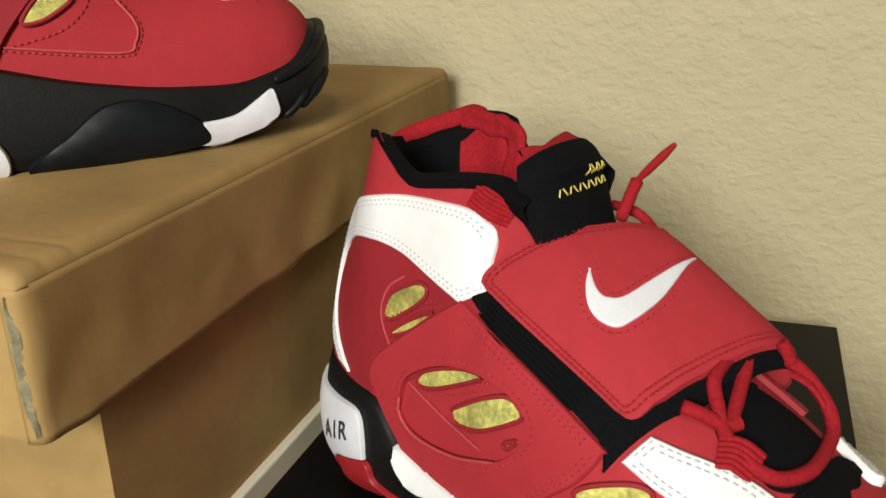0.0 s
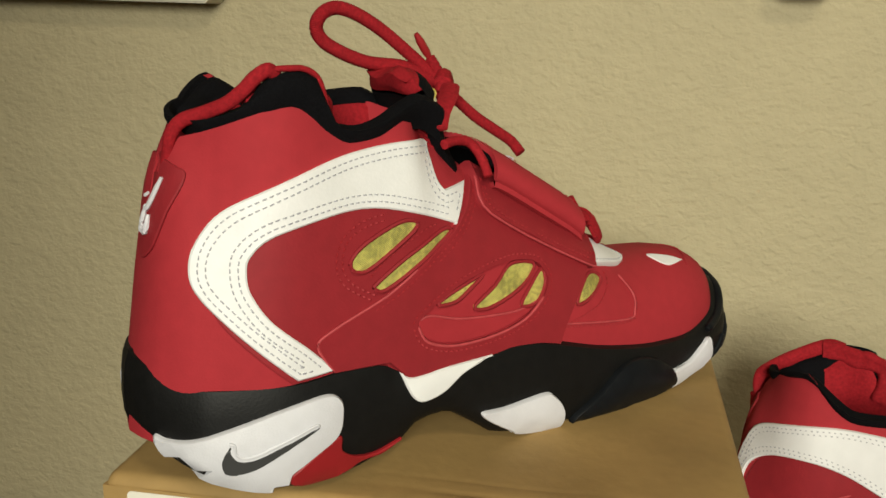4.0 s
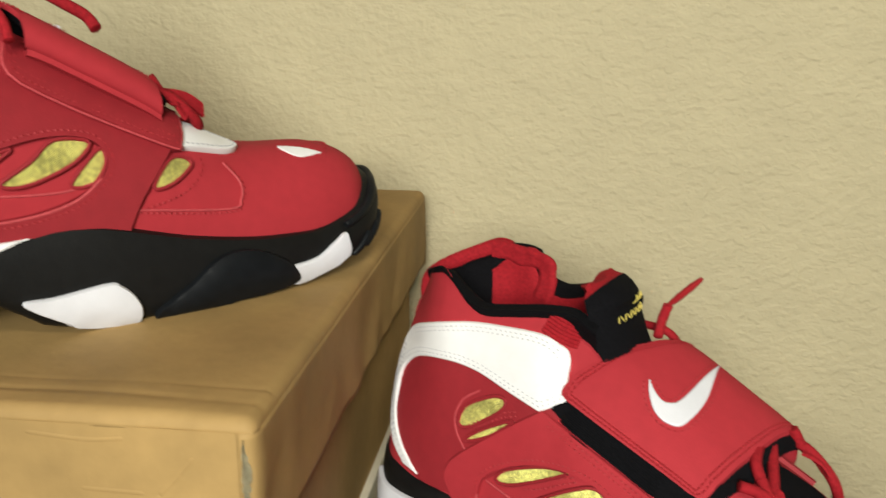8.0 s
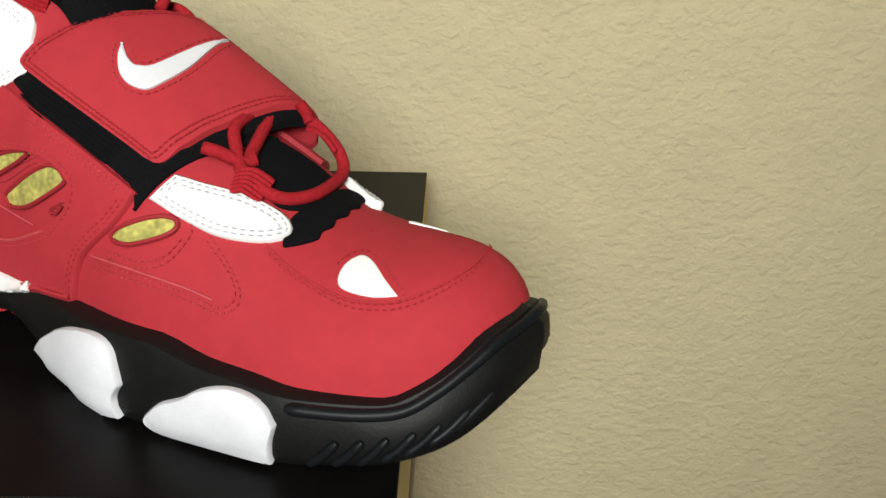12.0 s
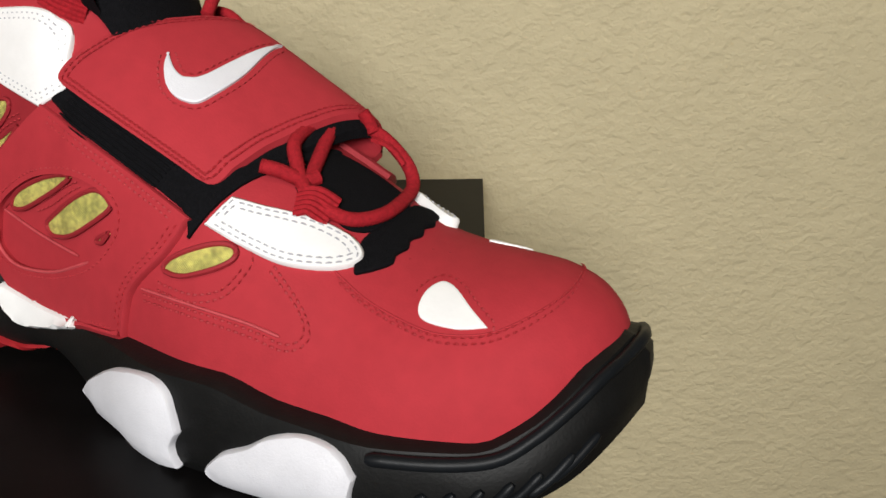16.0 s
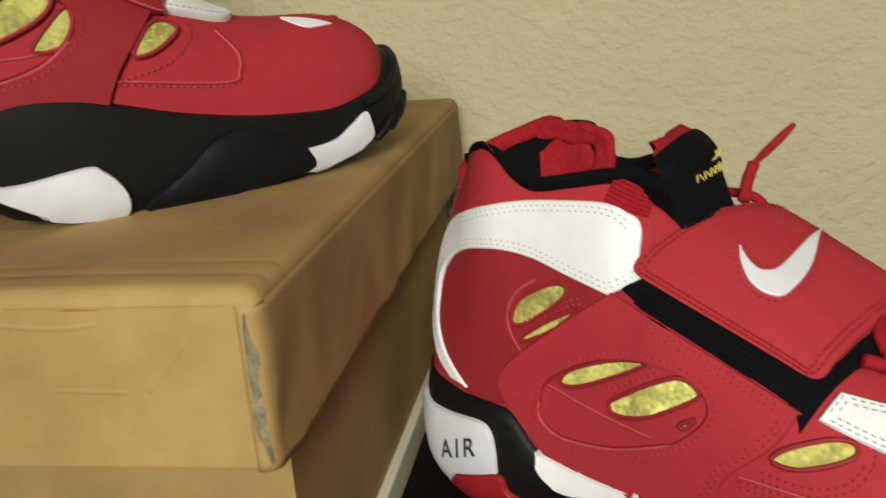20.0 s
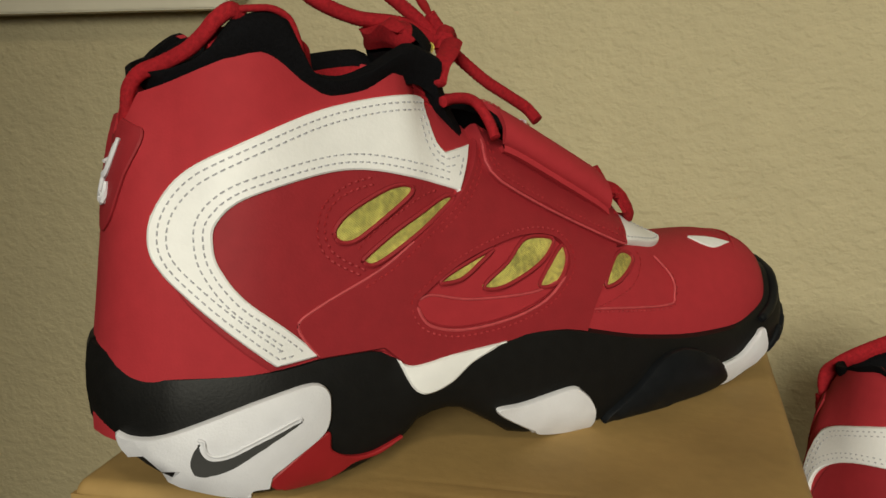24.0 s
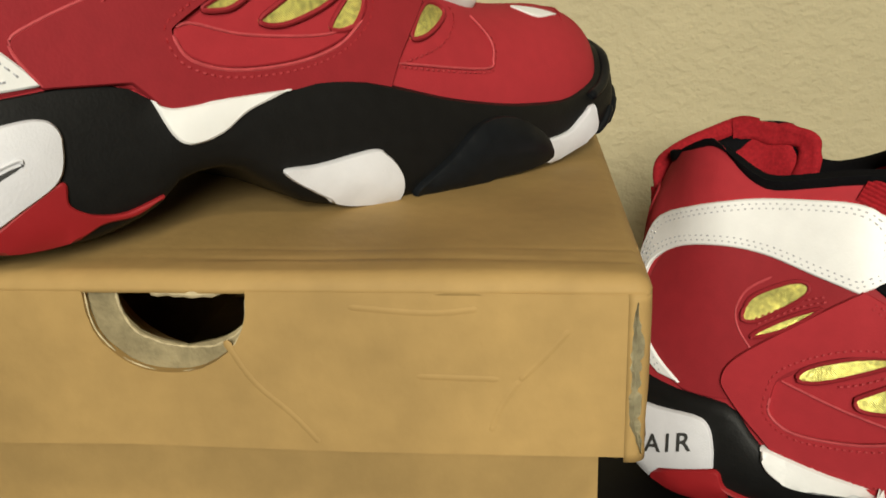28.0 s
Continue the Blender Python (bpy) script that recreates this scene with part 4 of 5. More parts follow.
def heel_word(parent, side, flip):
    """The word on the lateral heel block, cut as flat black letters."""
    font = bpy.data.curves.new("word", "FONT")
    font.body, font.size, font.align_x, font.align_y = "AIR", 0.0155, "CENTER", "CENTER"
    font.space_character = 1.35
    font.offset = 0.00025
    tmp = new("word", font)
    deps = bpy.context.evaluated_depsgraph_get()
    deps.update()
    me = bpy.data.meshes.new_from_object(tmp.evaluated_get(deps))
    bpy.data.objects.remove(tmp)
    bm = bmesh.new()
    bm.from_mesh(me)
    bmesh.ops.triangulate(bm, faces=bm.faces)
    bmesh.ops.subdivide_edges(bm, edges=[e for e in bm.edges if e.calc_length() > 0.003], cuts=2)
    bmesh.ops.triangulate(bm, faces=bm.faces)
    verts = []
    for v in bm.verts:
        x, z = v.co.x, v.co.y
        h, n = side.hit(0.0470 + 0.74 * (x if flip < 0 else -x), 0.0300 + 0.76 * z + 0.30 * (x if flip < 0 else -x))
        verts.append(h + n * 0.0036)
    faces = [tuple(v.index for v in f.verts) for f in bm.faces]
    if flip < 0:
        faces = [tuple(reversed(f)) for f in faces]
    bm.free()
    link("lettering", verts, faces, INK, parent, "black lettering on the heel block", smooth=False)


SWOOSH_STRAP = [(0.1558, 0.0669), (0.1558, 0.0669), (0.1611, 0.0613), (0.1658, 0.06), (0.1704, 0.0661), (0.1751, 0.094), (0.1751, 0.094), (0.1781, 0.0702), (0.1748, 0.0539), (0.1689, 0.0509), (0.1626, 0.0536), (0.1579, 0.0605)]


def shoe(name, m, flip, label):
    FLIP[0] = 1.0
    ob = empty(name, m, label, "sneaker", "pair of sneakers")
    FLIP[0], ON_SHOE[0] = flip, True
    link("upper", *UPPER, RED, ob, "red nubuck upper")
    link("midsole", *SOLE, BLACK, ob, "black rubber midsole")
    M0, L0, L20, L35, L60, M60 = (Side(TREE, s, e) for s, e in ((-1, 0), (1, 0), (1, 20), (1, 35), (1, 60), (-1, 60)))
    MU, LU = Side(TREE_UP, -1, 0), Side(TREE_UP, 1, 0)
    SM, SL = Side(TREE_SOLE, -1, 0), Side(TREE_SOLE, 1, 0)

    # collar padding, lining and insole
    collar, lining, heel_lining, lining_lat = COLLARS[flip]
    link("collar", *collar, BLACK_CLOTH, ob, "padded black cloth collar")
    link("lining", *lining, RED_CLOTH, ob, "red cloth lining")
    link("lining", *lining_lat, RED_CLOTH, ob, "red cloth lining")
    link("heel_lining", *heel_lining, BLACK_CLOTH, ob, "black padded heel lining")
    link("tongue", *TONGUE, BLACK_CLOTH, ob, "padded black tongue")
    link("tongue_edge", *TONGUE_EDGE, RED_CLOTH, ob, "red cloth edge of the tongue")
    link("tongue_lining", *TONGUE_BACK, BLACK_CLOTH, ob)
    if flip > 0:
        loop = [(0.0262, -0.004, 0.1240), (0.0272, -0.006, 0.1330), (0.0282, -0.008, 0.1400), (0.0315, -0.011, 0.1452), (0.0377, -0.0165, 0.1482), (0.0440, -0.0240, 0.1520), (0.0490, -0.0285, 0.1570), (0.0525, -0.0305, 0.1612), (0.0570, -0.0320, 0.1640), (0.0610, -0.0300, 0.1615)]
        tube("piping", [(0.0575, -0.0318, 0.1640), (0.064, -0.0328, 0.1645), (0.0705, -0.0330, 0.1642), (0.0755, -0.0328, 0.1612), (0.0780, -0.0325, 0.1555), (0.0800, -0.0315, 0.1480)], 0.0012, RED_CLOTH, ob, per=6)
    else:
        loop = [(0.0245, 0.001, 0.1180), (0.0238, 0.001, 0.1280), (0.0246, 0.000, 0.1375), (0.0285, -0.002, 0.1430), (0.0345, -0.0085, 0.1474), (0.0400, -0.0162, 0.1502), (0.0480, -0.0258, 0.1538), (0.0540, -0.0280, 0.1556), (0.0600, -0.0280, 0.1550)]
    tube("pull_loop", loop, 0.0019 if flip > 0 else 0.0024, RED_CLOTH, ob, "ribbed red heel pull loop", flat=1.35 if flip > 0 else 1.75, per=12, ridge=0.06, n=12)
    front = 0.0010 if flip > 0 else 0.0040
    band = [(0.0500, -0.0250, 0.1535), (0.0580, -0.0262, 0.1540), (0.0670, -0.0268, 0.1525), (0.0735, -0.0268, 0.1530), (0.0770 + front, -0.0265, 0.1510), (0.0790 + front, -0.0258, 0.1465), (0.0790 + front, -0.0250, 0.1405), (0.0770 + front, -0.0240, 0.1330)]
    lining_band(band, ob)

    # medial side
    patch("quarter_panel", [(0.0586, 0.048), (0.0586, 0.048), (0.046, 0.060), (0.034, 0.075), (0.031, 0.09), (0.036, 0.104), (0.060, 0.116), (0.092, 0.122), (0.126, 0.120), (0.134, 0.10), (0.134, 0.10), (0.11, 0.075), (0.108, 0.043), (0.108, 0.043), (0.09, 0.052), (0.09, 0.052)], M0, RED_DEEP, ob, 0.0007)
    wc = [(0.0761, 0.0507), (0.0761, 0.0507), (0.0604, 0.0495), (0.0604, 0.0495), (0.0479, 0.0613), (0.0367, 0.0733), (0.0287, 0.0839), (0.0268, 0.0933), (0.0304, 0.1042), (0.0408, 0.1153), (0.0571, 0.1234), (0.0779, 0.1304), (0.0963, 0.1339), (0.1146, 0.1353), (0.1278, 0.1336), (0.1281, 0.1288), (0.1298, 0.1184), (0.1329, 0.1139), (0.1329, 0.1139), (0.1467, 0.1152), (0.1467, 0.1152), (0.1372, 0.1008), (0.1358, 0.1003), (0.1358, 0.1003), (0.1112, 0.1082), (0.0933, 0.1114), (0.0756, 0.1101), (0.0553, 0.1052), (0.0466, 0.0983), (0.0448, 0.0908), (0.0462, 0.0832), (0.0525, 0.073), (0.0653, 0.0613)]
    white = patch("white_overlay", wc, M0, WHITE, ob, 0.0019, "stitched white leather overlay")
    flat = curve(wc, 6)
    dashes(inset(flat, 0.0026) + inset(flat, 0.0052), M0, GREY_THREAD, white, 0.0020)
    for g in ([(0.0843, 0.0895), (0.0848, 0.0934), (0.0918, 0.0986), (0.106, 0.1043), (0.1139, 0.1045), (0.1145, 0.1014), (0.1051, 0.0952), (0.0931, 0.0884), (0.0875, 0.0875)],
              [(0.0939, 0.0803), (0.0958, 0.0826), (0.1093, 0.0906), (0.126, 0.0978), (0.1316, 0.0988), (0.1315, 0.0964), (0.1135, 0.086), (0.0989, 0.0789)]):
        gold_window(g, M0, ob, 0.0012)
    dashes([curve([(0.0941, 0.075), (0.0816, 0.0828), (0.078, 0.0913), (0.0811, 0.1008), (0.0905, 0.1066), (0.1019, 0.1086)], 8, False), curve([(0.0961, 0.0765), (0.0841, 0.0838), (0.0806, 0.0913), (0.0832, 0.0995), (0.0913, 0.1043), (0.1019, 0.1062)], 8, False),
            curve([(0.0911, 0.0836), (0.0982, 0.0896), (0.1083, 0.0951), (0.1187, 0.0999), (0.1277, 0.1014)], 8, False)], M0, THREAD, ob, 0.0012)
    base = [(0.1524, 0.1189), (0.1524, 0.1189), (0.222, 0.0788), (0.222, 0.0788), (0.2186, 0.0736), (0.2108, 0.0668), (0.1963, 0.0504), (0.1885, 0.0360), (0.1885, 0.0360), (0.1503, 0.0385), (0.1105, 0.0385), (0.1105, 0.0385), (0.0992, 0.0491), (0.0992, 0.0491), (0.0753, 0.0497), (0.0753, 0.0497), (0.0684, 0.0618), (0.0762, 0.0676), (0.0987, 0.0765), (0.1135, 0.085), (0.1374, 0.1008)]
    oval = [(0.1128, 0.0618), (0.1155, 0.0657), (0.1329, 0.0748), (0.1527, 0.0796), (0.1678, 0.0803), (0.1796, 0.0771), (0.1846, 0.0696), (0.1808, 0.0622), (0.1694, 0.0547), (0.1522, 0.0507), (0.1308, 0.0504), (0.1172, 0.0546)]
    strap_base = patch("strap_base", base, MU, RED_DEEP, ob, 0.0026, "red leather strap base with an oval window", hole=oval)
    flat = curve(base, 6)
    dashes(inset(flat, 0.0024, 70) + inset(curve(oval, 8), -0.0022) + inset(flat, 0.0046, 80, 108), M0, THREAD, strap_base, 0.0027)
    bead([(0.0753, 0.0505), (0.0684, 0.0618), (0.0762, 0.0676), (0.0987, 0.0765), (0.1135, 0.0850)], MU, RED_EDGE, strap_base, 0.0022, 0.0005)
    bead([(0.1128, 0.0618), (0.1172, 0.0546), (0.1308, 0.0504), (0.1522, 0.0507), (0.1694, 0.0547), (0.1808, 0.0622)], MU, RED_EDGE, strap_base, 0.0024, 0.0006)
    patch("window_panel", [(0.1139, 0.0613), (0.1167, 0.0654), (0.1367, 0.0604), (0.1639, 0.0585), (0.1784, 0.061), (0.1694, 0.0555), (0.1522, 0.0514), (0.1308, 0.0511), (0.1181, 0.0553)], M0, RED, ob, 0.0012)
    bead([(0.1145, 0.0640), (0.1200, 0.0648), (0.1367, 0.0606), (0.1639, 0.0587), (0.1784, 0.0612)], M0, RED_EDGE, ob, 0.0012, 0.0005)
    for g in ([(0.1424, 0.0646), (0.1543, 0.0717), (0.1644, 0.0791), (0.178, 0.0773), (0.1751, 0.0721), (0.1651, 0.0668), (0.1504, 0.0627)],
              [(0.1233, 0.0687), (0.1314, 0.0728), (0.148, 0.0776), (0.1406, 0.0726), (0.1323, 0.0684)],
              [(0.1685, 0.0606), (0.1742, 0.0677), (0.1827, 0.0741), (0.1838, 0.0679), (0.1775, 0.0604)],
              [(0.2025, 0.0553), (0.2077, 0.0627), (0.2139, 0.0667), (0.22, 0.0654), (0.2209, 0.0618), (0.2106, 0.0559)]):
        gold_window(g, M0, ob, 0.0010)
    dashes([curve([(0.2256, 0.0667), (0.2271, 0.0608), (0.2166, 0.0519), (0.1958, 0.0469)], 10, False), curve([(0.1927, 0.0464), (0.2359, 0.0404), (0.2437, 0.0441), (0.2457, 0.052), (0.2391, 0.0612)], 12, False)], M0, THREAD, ob, 0.0006)
    bead([(0.1943, 0.0474), (0.236, 0.0418), (0.2427, 0.0451), (0.2442, 0.052), (0.2381, 0.0612)], M0, RED_EDGE, ob, 0.0006, 0.0005)
    flap = [(0.1509, 0.1146), (0.1513, 0.1204), (0.1513, 0.1204), (0.2203, 0.0814), (0.2203, 0.0814), (0.2173, 0.071), (0.2095, 0.071), (0.155, 0.1002)]
    if flip > 0:
        fl = patch("strap_flap", flap, M0, RED_DEEP, ob, 0.0052, "folded red strap flap", dome=0.0012)
        dashes(inset(curve(flap, 8), 0.0022) + inset(curve(flap, 8), 0.0042), M0, THREAD, fl, 0.0058)
        bead([(0.1509, 0.1150), (0.1550, 0.1002), (0.2095, 0.0712), (0.2173, 0.0712), (0.2203, 0.0800)], M0, RED_EDGE, fl, 0.0046, 0.0005)
    M45 = Side(TREE, -1, 45)
    wing = [(0.2130, 0.0296), (0.2130, 0.0296), (0.2140, 0.0430), (0.2240, 0.0448), (0.2370, 0.0436), (0.2465, 0.0405), (0.2500, 0.0360), (0.2430, 0.0315), (0.2284, 0.0300)]
    if flip < 0:
        wing = [(max(x, 0.2290 + 0.2 * (y - 0.03)), min(y, 0.0400)) for x, y in wing]
    w = patch("white_wing", wing, M45, WHITE, ob, 0.0034, "white leather eyelet wing")
    dashes(inset(curve(wing, 8), 0.0018), M45, GREY_THREAD, w, 0.0035)
    back = 0.0095 if flip < 0 else 0.0
    patch("toe_spot", [(0.2740 - back + (x - 0.2740) * (0.65 if back else 1.0), y) for x, y in ((0.2740, 0.0240), (0.2850, 0.0215), (0.2945, 0.0170), (0.2945, 0.0170), (0.2831, 0.0140), (0.2766, 0.0174))], M60, WHITE, ob, 0.0007, "white leather toe accent")
    # heel tab with raised white strokes
    HB = Side(TREE, -1, 0, -50)
    tab = patch("heel_tab", [(0.008, 0.1300), (0.029, 0.1290), (0.0325, 0.1240), (0.027, 0.1130), (0.019, 0.0980), (0.009, 0.0960)], HB, RED_DEEP, ob, 0.0012, "dark red heel tab", res=0.003)
    for stroke in ([(0.0165, 0.1265), (0.0130, 0.1165)], [(0.0235, 0.1245), (0.0165, 0.1130), (0.0145, 0.1135)], [(0.0150, 0.1130), (0.0120, 0.1050), (0.0160, 0.1040), (0.0172, 0.1105)]):
        pts = [tuple(HB.hit(a, b)[0] + HB.hit(a, b)[1] * 0.0018) for a, b in stroke]
        tube("heel_mark", pts, 0.0011, WHITE_RUBBER, tab, "raised white rubber stroke", per=3, n=6)

    # lateral side
    patch("quarter_panel", [(0.050, 0.0350), (0.034, 0.047), (0.028, 0.060), (0.031, 0.080), (0.045, 0.098), (0.072, 0.106), (0.118, 0.100), (0.128, 0.09), (0.128, 0.09), (0.10, 0.055), (0.07, 0.0350), (0.07, 0.0350)], L20, RED_DEEP, ob, 0.0007)
    wc = [(0.0330, 0.1215), (0.0514, 0.1312), (0.0704, 0.1364), (0.0938, 0.1388), (0.1110, 0.1392), (0.1200, 0.1354), (0.1240, 0.1296), (0.1250, 0.1210), (0.1285, 0.1142), (0.1285, 0.1142), (0.1155, 0.1070), (0.1155, 0.1070), (0.0980, 0.1114), (0.0800, 0.1160), (0.0625, 0.1170), (0.0455, 0.1127), (0.0315, 0.1022), (0.0278, 0.0887), (0.0300, 0.0744), (0.0370, 0.0645), (0.0490, 0.0555), (0.0490, 0.0555), (0.0385, 0.0565), (0.0385, 0.0565), (0.0285, 0.0640), (0.0225, 0.0780), (0.0228, 0.0950), (0.0262, 0.1100)]
    white = patch("white_overlay", wc, L0, WHITE, ob, 0.0019, "stitched white leather overlay")
    flat = curve(wc, 6)
    dashes(inset(flat, 0.0020) + inset(flat, 0.0038), L0, GREY_THREAD, white, 0.0018)
    for g in ([(0.0747, 0.0526), (0.0785, 0.0578), (0.0912, 0.0642), (0.0977, 0.0642), (0.0961, 0.0591), (0.0811, 0.049), (0.0743, 0.048)], [(0.0789, 0.0422), (0.0805, 0.0449), (0.0923, 0.052), (0.1037, 0.0567), (0.0915, 0.0474)]):
        gold_window(g, L35, ob, 0.0012)
    dashes([curve([(0.0773, 0.0482), (0.0844, 0.0521), (0.0951, 0.0578), (0.1037, 0.0607)], 8, False), curve([(0.0783, 0.0463), (0.0855, 0.0503), (0.0961, 0.0561), (0.1047, 0.0592)], 8, False)], L35, THREAD, ob, 0.0012)
    bead([(0.0787, 0.0375), (0.0729, 0.0442), (0.0711, 0.051), (0.0749, 0.0589), (0.0838, 0.0649)], L35, RED_EDGE, ob, 0.0006, 0.0005)
    base = [(0.1161, 0.0643), (0.1161, 0.0643), (0.1238, 0.0626), (0.1814, 0.0396), (0.1856, 0.0353), (0.1798, 0.0237), (0.1652, 0.0104), (0.1587, -0.0053), (0.1587, -0.0053), (0.1428, -0.0052), (0.1028, -0.0039), (0.0835, 0.0080), (0.0700, 0.0200), (0.0672, 0.0262), (0.0730, 0.0345), (0.0939, 0.049)]
    oval = [(0.0876, 0.0224), (0.0915, 0.0308), (0.1074, 0.0392), (0.1244, 0.0434), (0.1431, 0.0427), (0.1554, 0.0365), (0.1566, 0.028), (0.1442, 0.0179), (0.1223, 0.0123), (0.0987, 0.0115), (0.0881, 0.0163)]
    strap_base = patch("strap_base", base, L35, RED, ob, 0.0026, "red leather strap base with an oval window", hole=oval)
    flat = curve(base, 6)
    dashes(inset(flat, 0.0022, 4, 48) + inset(flat, 0.0042, 4, 48) + inset(curve(oval, 8), -0.0020), L35, THREAD, strap_base, 0.0027)
    for g in ([(0.0971, 0.0304), (0.1016, 0.0358), (0.121, 0.0425), (0.1329, 0.043), (0.1176, 0.0353), (0.1047, 0.0305)], [(0.1188, 0.0267), (0.1226, 0.03), (0.1434, 0.0403), (0.1522, 0.0381), (0.1514, 0.0341), (0.1348, 0.0254), (0.1221, 0.0237)],
              [(0.1469, 0.0251), (0.1528, 0.0279), (0.1497, 0.0245)], [(0.1805, 0.02), (0.1835, 0.0243), (0.1964, 0.0307), (0.2034, 0.0314), (0.2047, 0.0277), (0.1988, 0.0231), (0.1883, 0.0191)]):
        gold_window(g, L35, ob, 0.0010)
    bead([(0.0876, 0.0224), (0.0881, 0.0163), (0.0987, 0.0115), (0.1223, 0.0123), (0.1442, 0.0179)], L35, RED_EDGE, strap_base, 0.0024, 0.0006)
    bead([(0.0911, 0.0288), (0.113, 0.0231), (0.1359, 0.0188)], L35, RED_EDGE, ob, 0.0007, 0.0005)
    dashes([curve([(0.1084, 0.0315), (0.1174, 0.0344), (0.1267, 0.0387), (0.1356, 0.042)], 8, False), curve([(0.1103, 0.03), (0.1193, 0.0326), (0.129, 0.037), (0.1379, 0.0409)], 8, False), curve([(0.1758, 0.0137), (0.1922, 0.0118), (0.2048, 0.0163), (0.2102, 0.0261), (0.2092, 0.0319)], 8, False), curve([(0.1757, 0.016), (0.192, 0.0142), (0.2033, 0.018), (0.2083, 0.0263)], 8, False),
            curve([(0.1687, 0.0093), (0.2129, 0.0061), (0.2275, 0.0043), (0.2342, 0.0092), (0.2302, 0.0174), (0.2174, 0.0285)], 10, False), curve([(0.1686, 0.0112), (0.2128, 0.0081), (0.227, 0.0062), (0.2322, 0.0102), (0.2283, 0.0175), (0.2155, 0.0275)], 10, False)], L35, THREAD, ob, 0.0006)
    bead([(0.1698, 0.0127), (0.1922, 0.0111), (0.2128, 0.0098), (0.2251, 0.0081)], L35, RED_EDGE, ob, 0.0006, 0.0005)
    wing = [(0.1920, 0.0361), (0.1920, 0.0361), (0.1965, 0.0470), (0.1965, 0.0470), (0.2065, 0.0466), (0.2214, 0.0466), (0.2319, 0.0442), (0.2380, 0.0400), (0.2386, 0.0357), (0.2320, 0.0313), (0.2194, 0.0295), (0.2057, 0.0321)]
    w = patch("white_wing", wing, L35, WHITE, ob, 0.0024, "white leather eyelet wing")
    dashes(inset(curve(wing, 8), 0.0016) + inset(curve(wing, 8), 0.0034), L35, GREY_THREAD, w, 0.0025)
    patch("elastic_band", [(0.121, 0.0664), (0.1295, 0.0748), (0.1798, 0.0572), (0.1886, 0.0542), (0.2, 0.0654), (0.2069, 0.0758), (0.2092, 0.0716), (0.1971, 0.0524), (0.1877, 0.0308), (0.1877, 0.0308), (0.1841, 0.0381), (0.1743, 0.0433)], L35, BLACK_CLOTH, ob, 0.0016, "ribbed black elastic under the strap")
    for k in range(7):
        o = 0.0016 * k
        bead([(0.1250 + o * 0.6, 0.0616 + o), (0.1480 + o * 0.6, 0.0524 + o), (0.1700 + o * 0.5, 0.0434 + o)], L35, BLACK_CLOTH, ob, 0.0018, 0.0006, name="rib")
    # toe and throat
    patch("throat_panel", [(0.2385, 0.0030), (0.2355, 0.0145), (0.2372, 0.0280), (0.2366, 0.0400), (0.2372, 0.0440), (0.2410, 0.0462), (0.2440, 0.0455), (0.2440, 0.0455), (0.2447, 0.0410), (0.2466, 0.0370), (0.2456, 0.0330), (0.2472, 0.0290), (0.2460, 0.0240), (0.2474, 0.0200), (0.2462, 0.0150), (0.2470, 0.0110), (0.2440, 0.0060), (0.2402, 0.0020), (0.2402, 0.0020)], L60, BLACK_CLOTH, ob, 0.0016, "frayed black cloth at the throat")
    patch("lower_tongue", [(0.2101, 0.0225), (0.2063, 0.0417), (0.2080, 0.0480), (0.2225, 0.0480), (0.2335, 0.0440), (0.238, 0.0358), (0.2378, 0.0237), (0.2313, 0.0163), (0.223, 0.0182)], L60, BLACK_CLOTH, ob, 0.0012, "black mesh tongue")
    cap = [(0.2338, -0.0007), (0.2474, -0.006), (0.2642, -0.0094), (0.2748, -0.0088), (0.2871, -0.0038), (0.2969, 0.0069), (0.3022, 0.0204), (0.3005, 0.0353), (0.2954, 0.042)]
    dashes([curve(cap, 10, False), [p + np.array((0.0012, -0.0016)) for p in curve(cap, 10, False)]], L60, THREAD, ob, 0.0006)
    bead([p + np.array((0.0, 0.0008)) for p in curve(cap, 3, False)], L60, RED, ob, 0.0002, 0.0004, name="seam")
    spot = [(0.2644, -0.0053), (0.2617, 0.0029), (0.2643, 0.0097), (0.2696, 0.0086), (0.2779, 0.0021), (0.2846, -0.0024), (0.2846, -0.0024), (0.2755, -0.0057)]
    patch("toe_spot", spot, L60, WHITE, ob, 0.0007, "white leather toe accent")
    dashes([shrink(curve(spot, 8), -0.0026)[6:44]], L60, THREAD, ob, 0.0006)
    for px, py in ((0.2500, 0.0160), (0.2535, 0.0240), (0.2590, 0.0250)):
        h, nr = L60.hit(px, py)
        tube("vent_hole", [tuple(h - nr * 0.0004), tuple(h + nr * 0.0002)], 0.0005, RED_DEEP, ob, per=1, n=8)

    # strap over the instep
    link("strap", *STRAP, RED, ob, "red nubuck closing strap")
    link("strap_lining", *STRAP_UNDER, BLACK_CLOTH, ob, "black fleece under the strap")
    L50 = Side(TREE_STRAP, 1, 50)
    edge = SWOOSH_STRAP
    tick = patch("tick_emblem", edge, L50, WHITE_RUBBER, ob, 0.0013, "plain white tick-shaped emblem", n=8, res=0.003)
    dashes([shrink(curve(edge, 8), -0.0020)], L50, THREAD, ob, 0.0004, step=0.0026)
    for v in (0.032, 0.060):
        dashes_on_strap(v, ob)

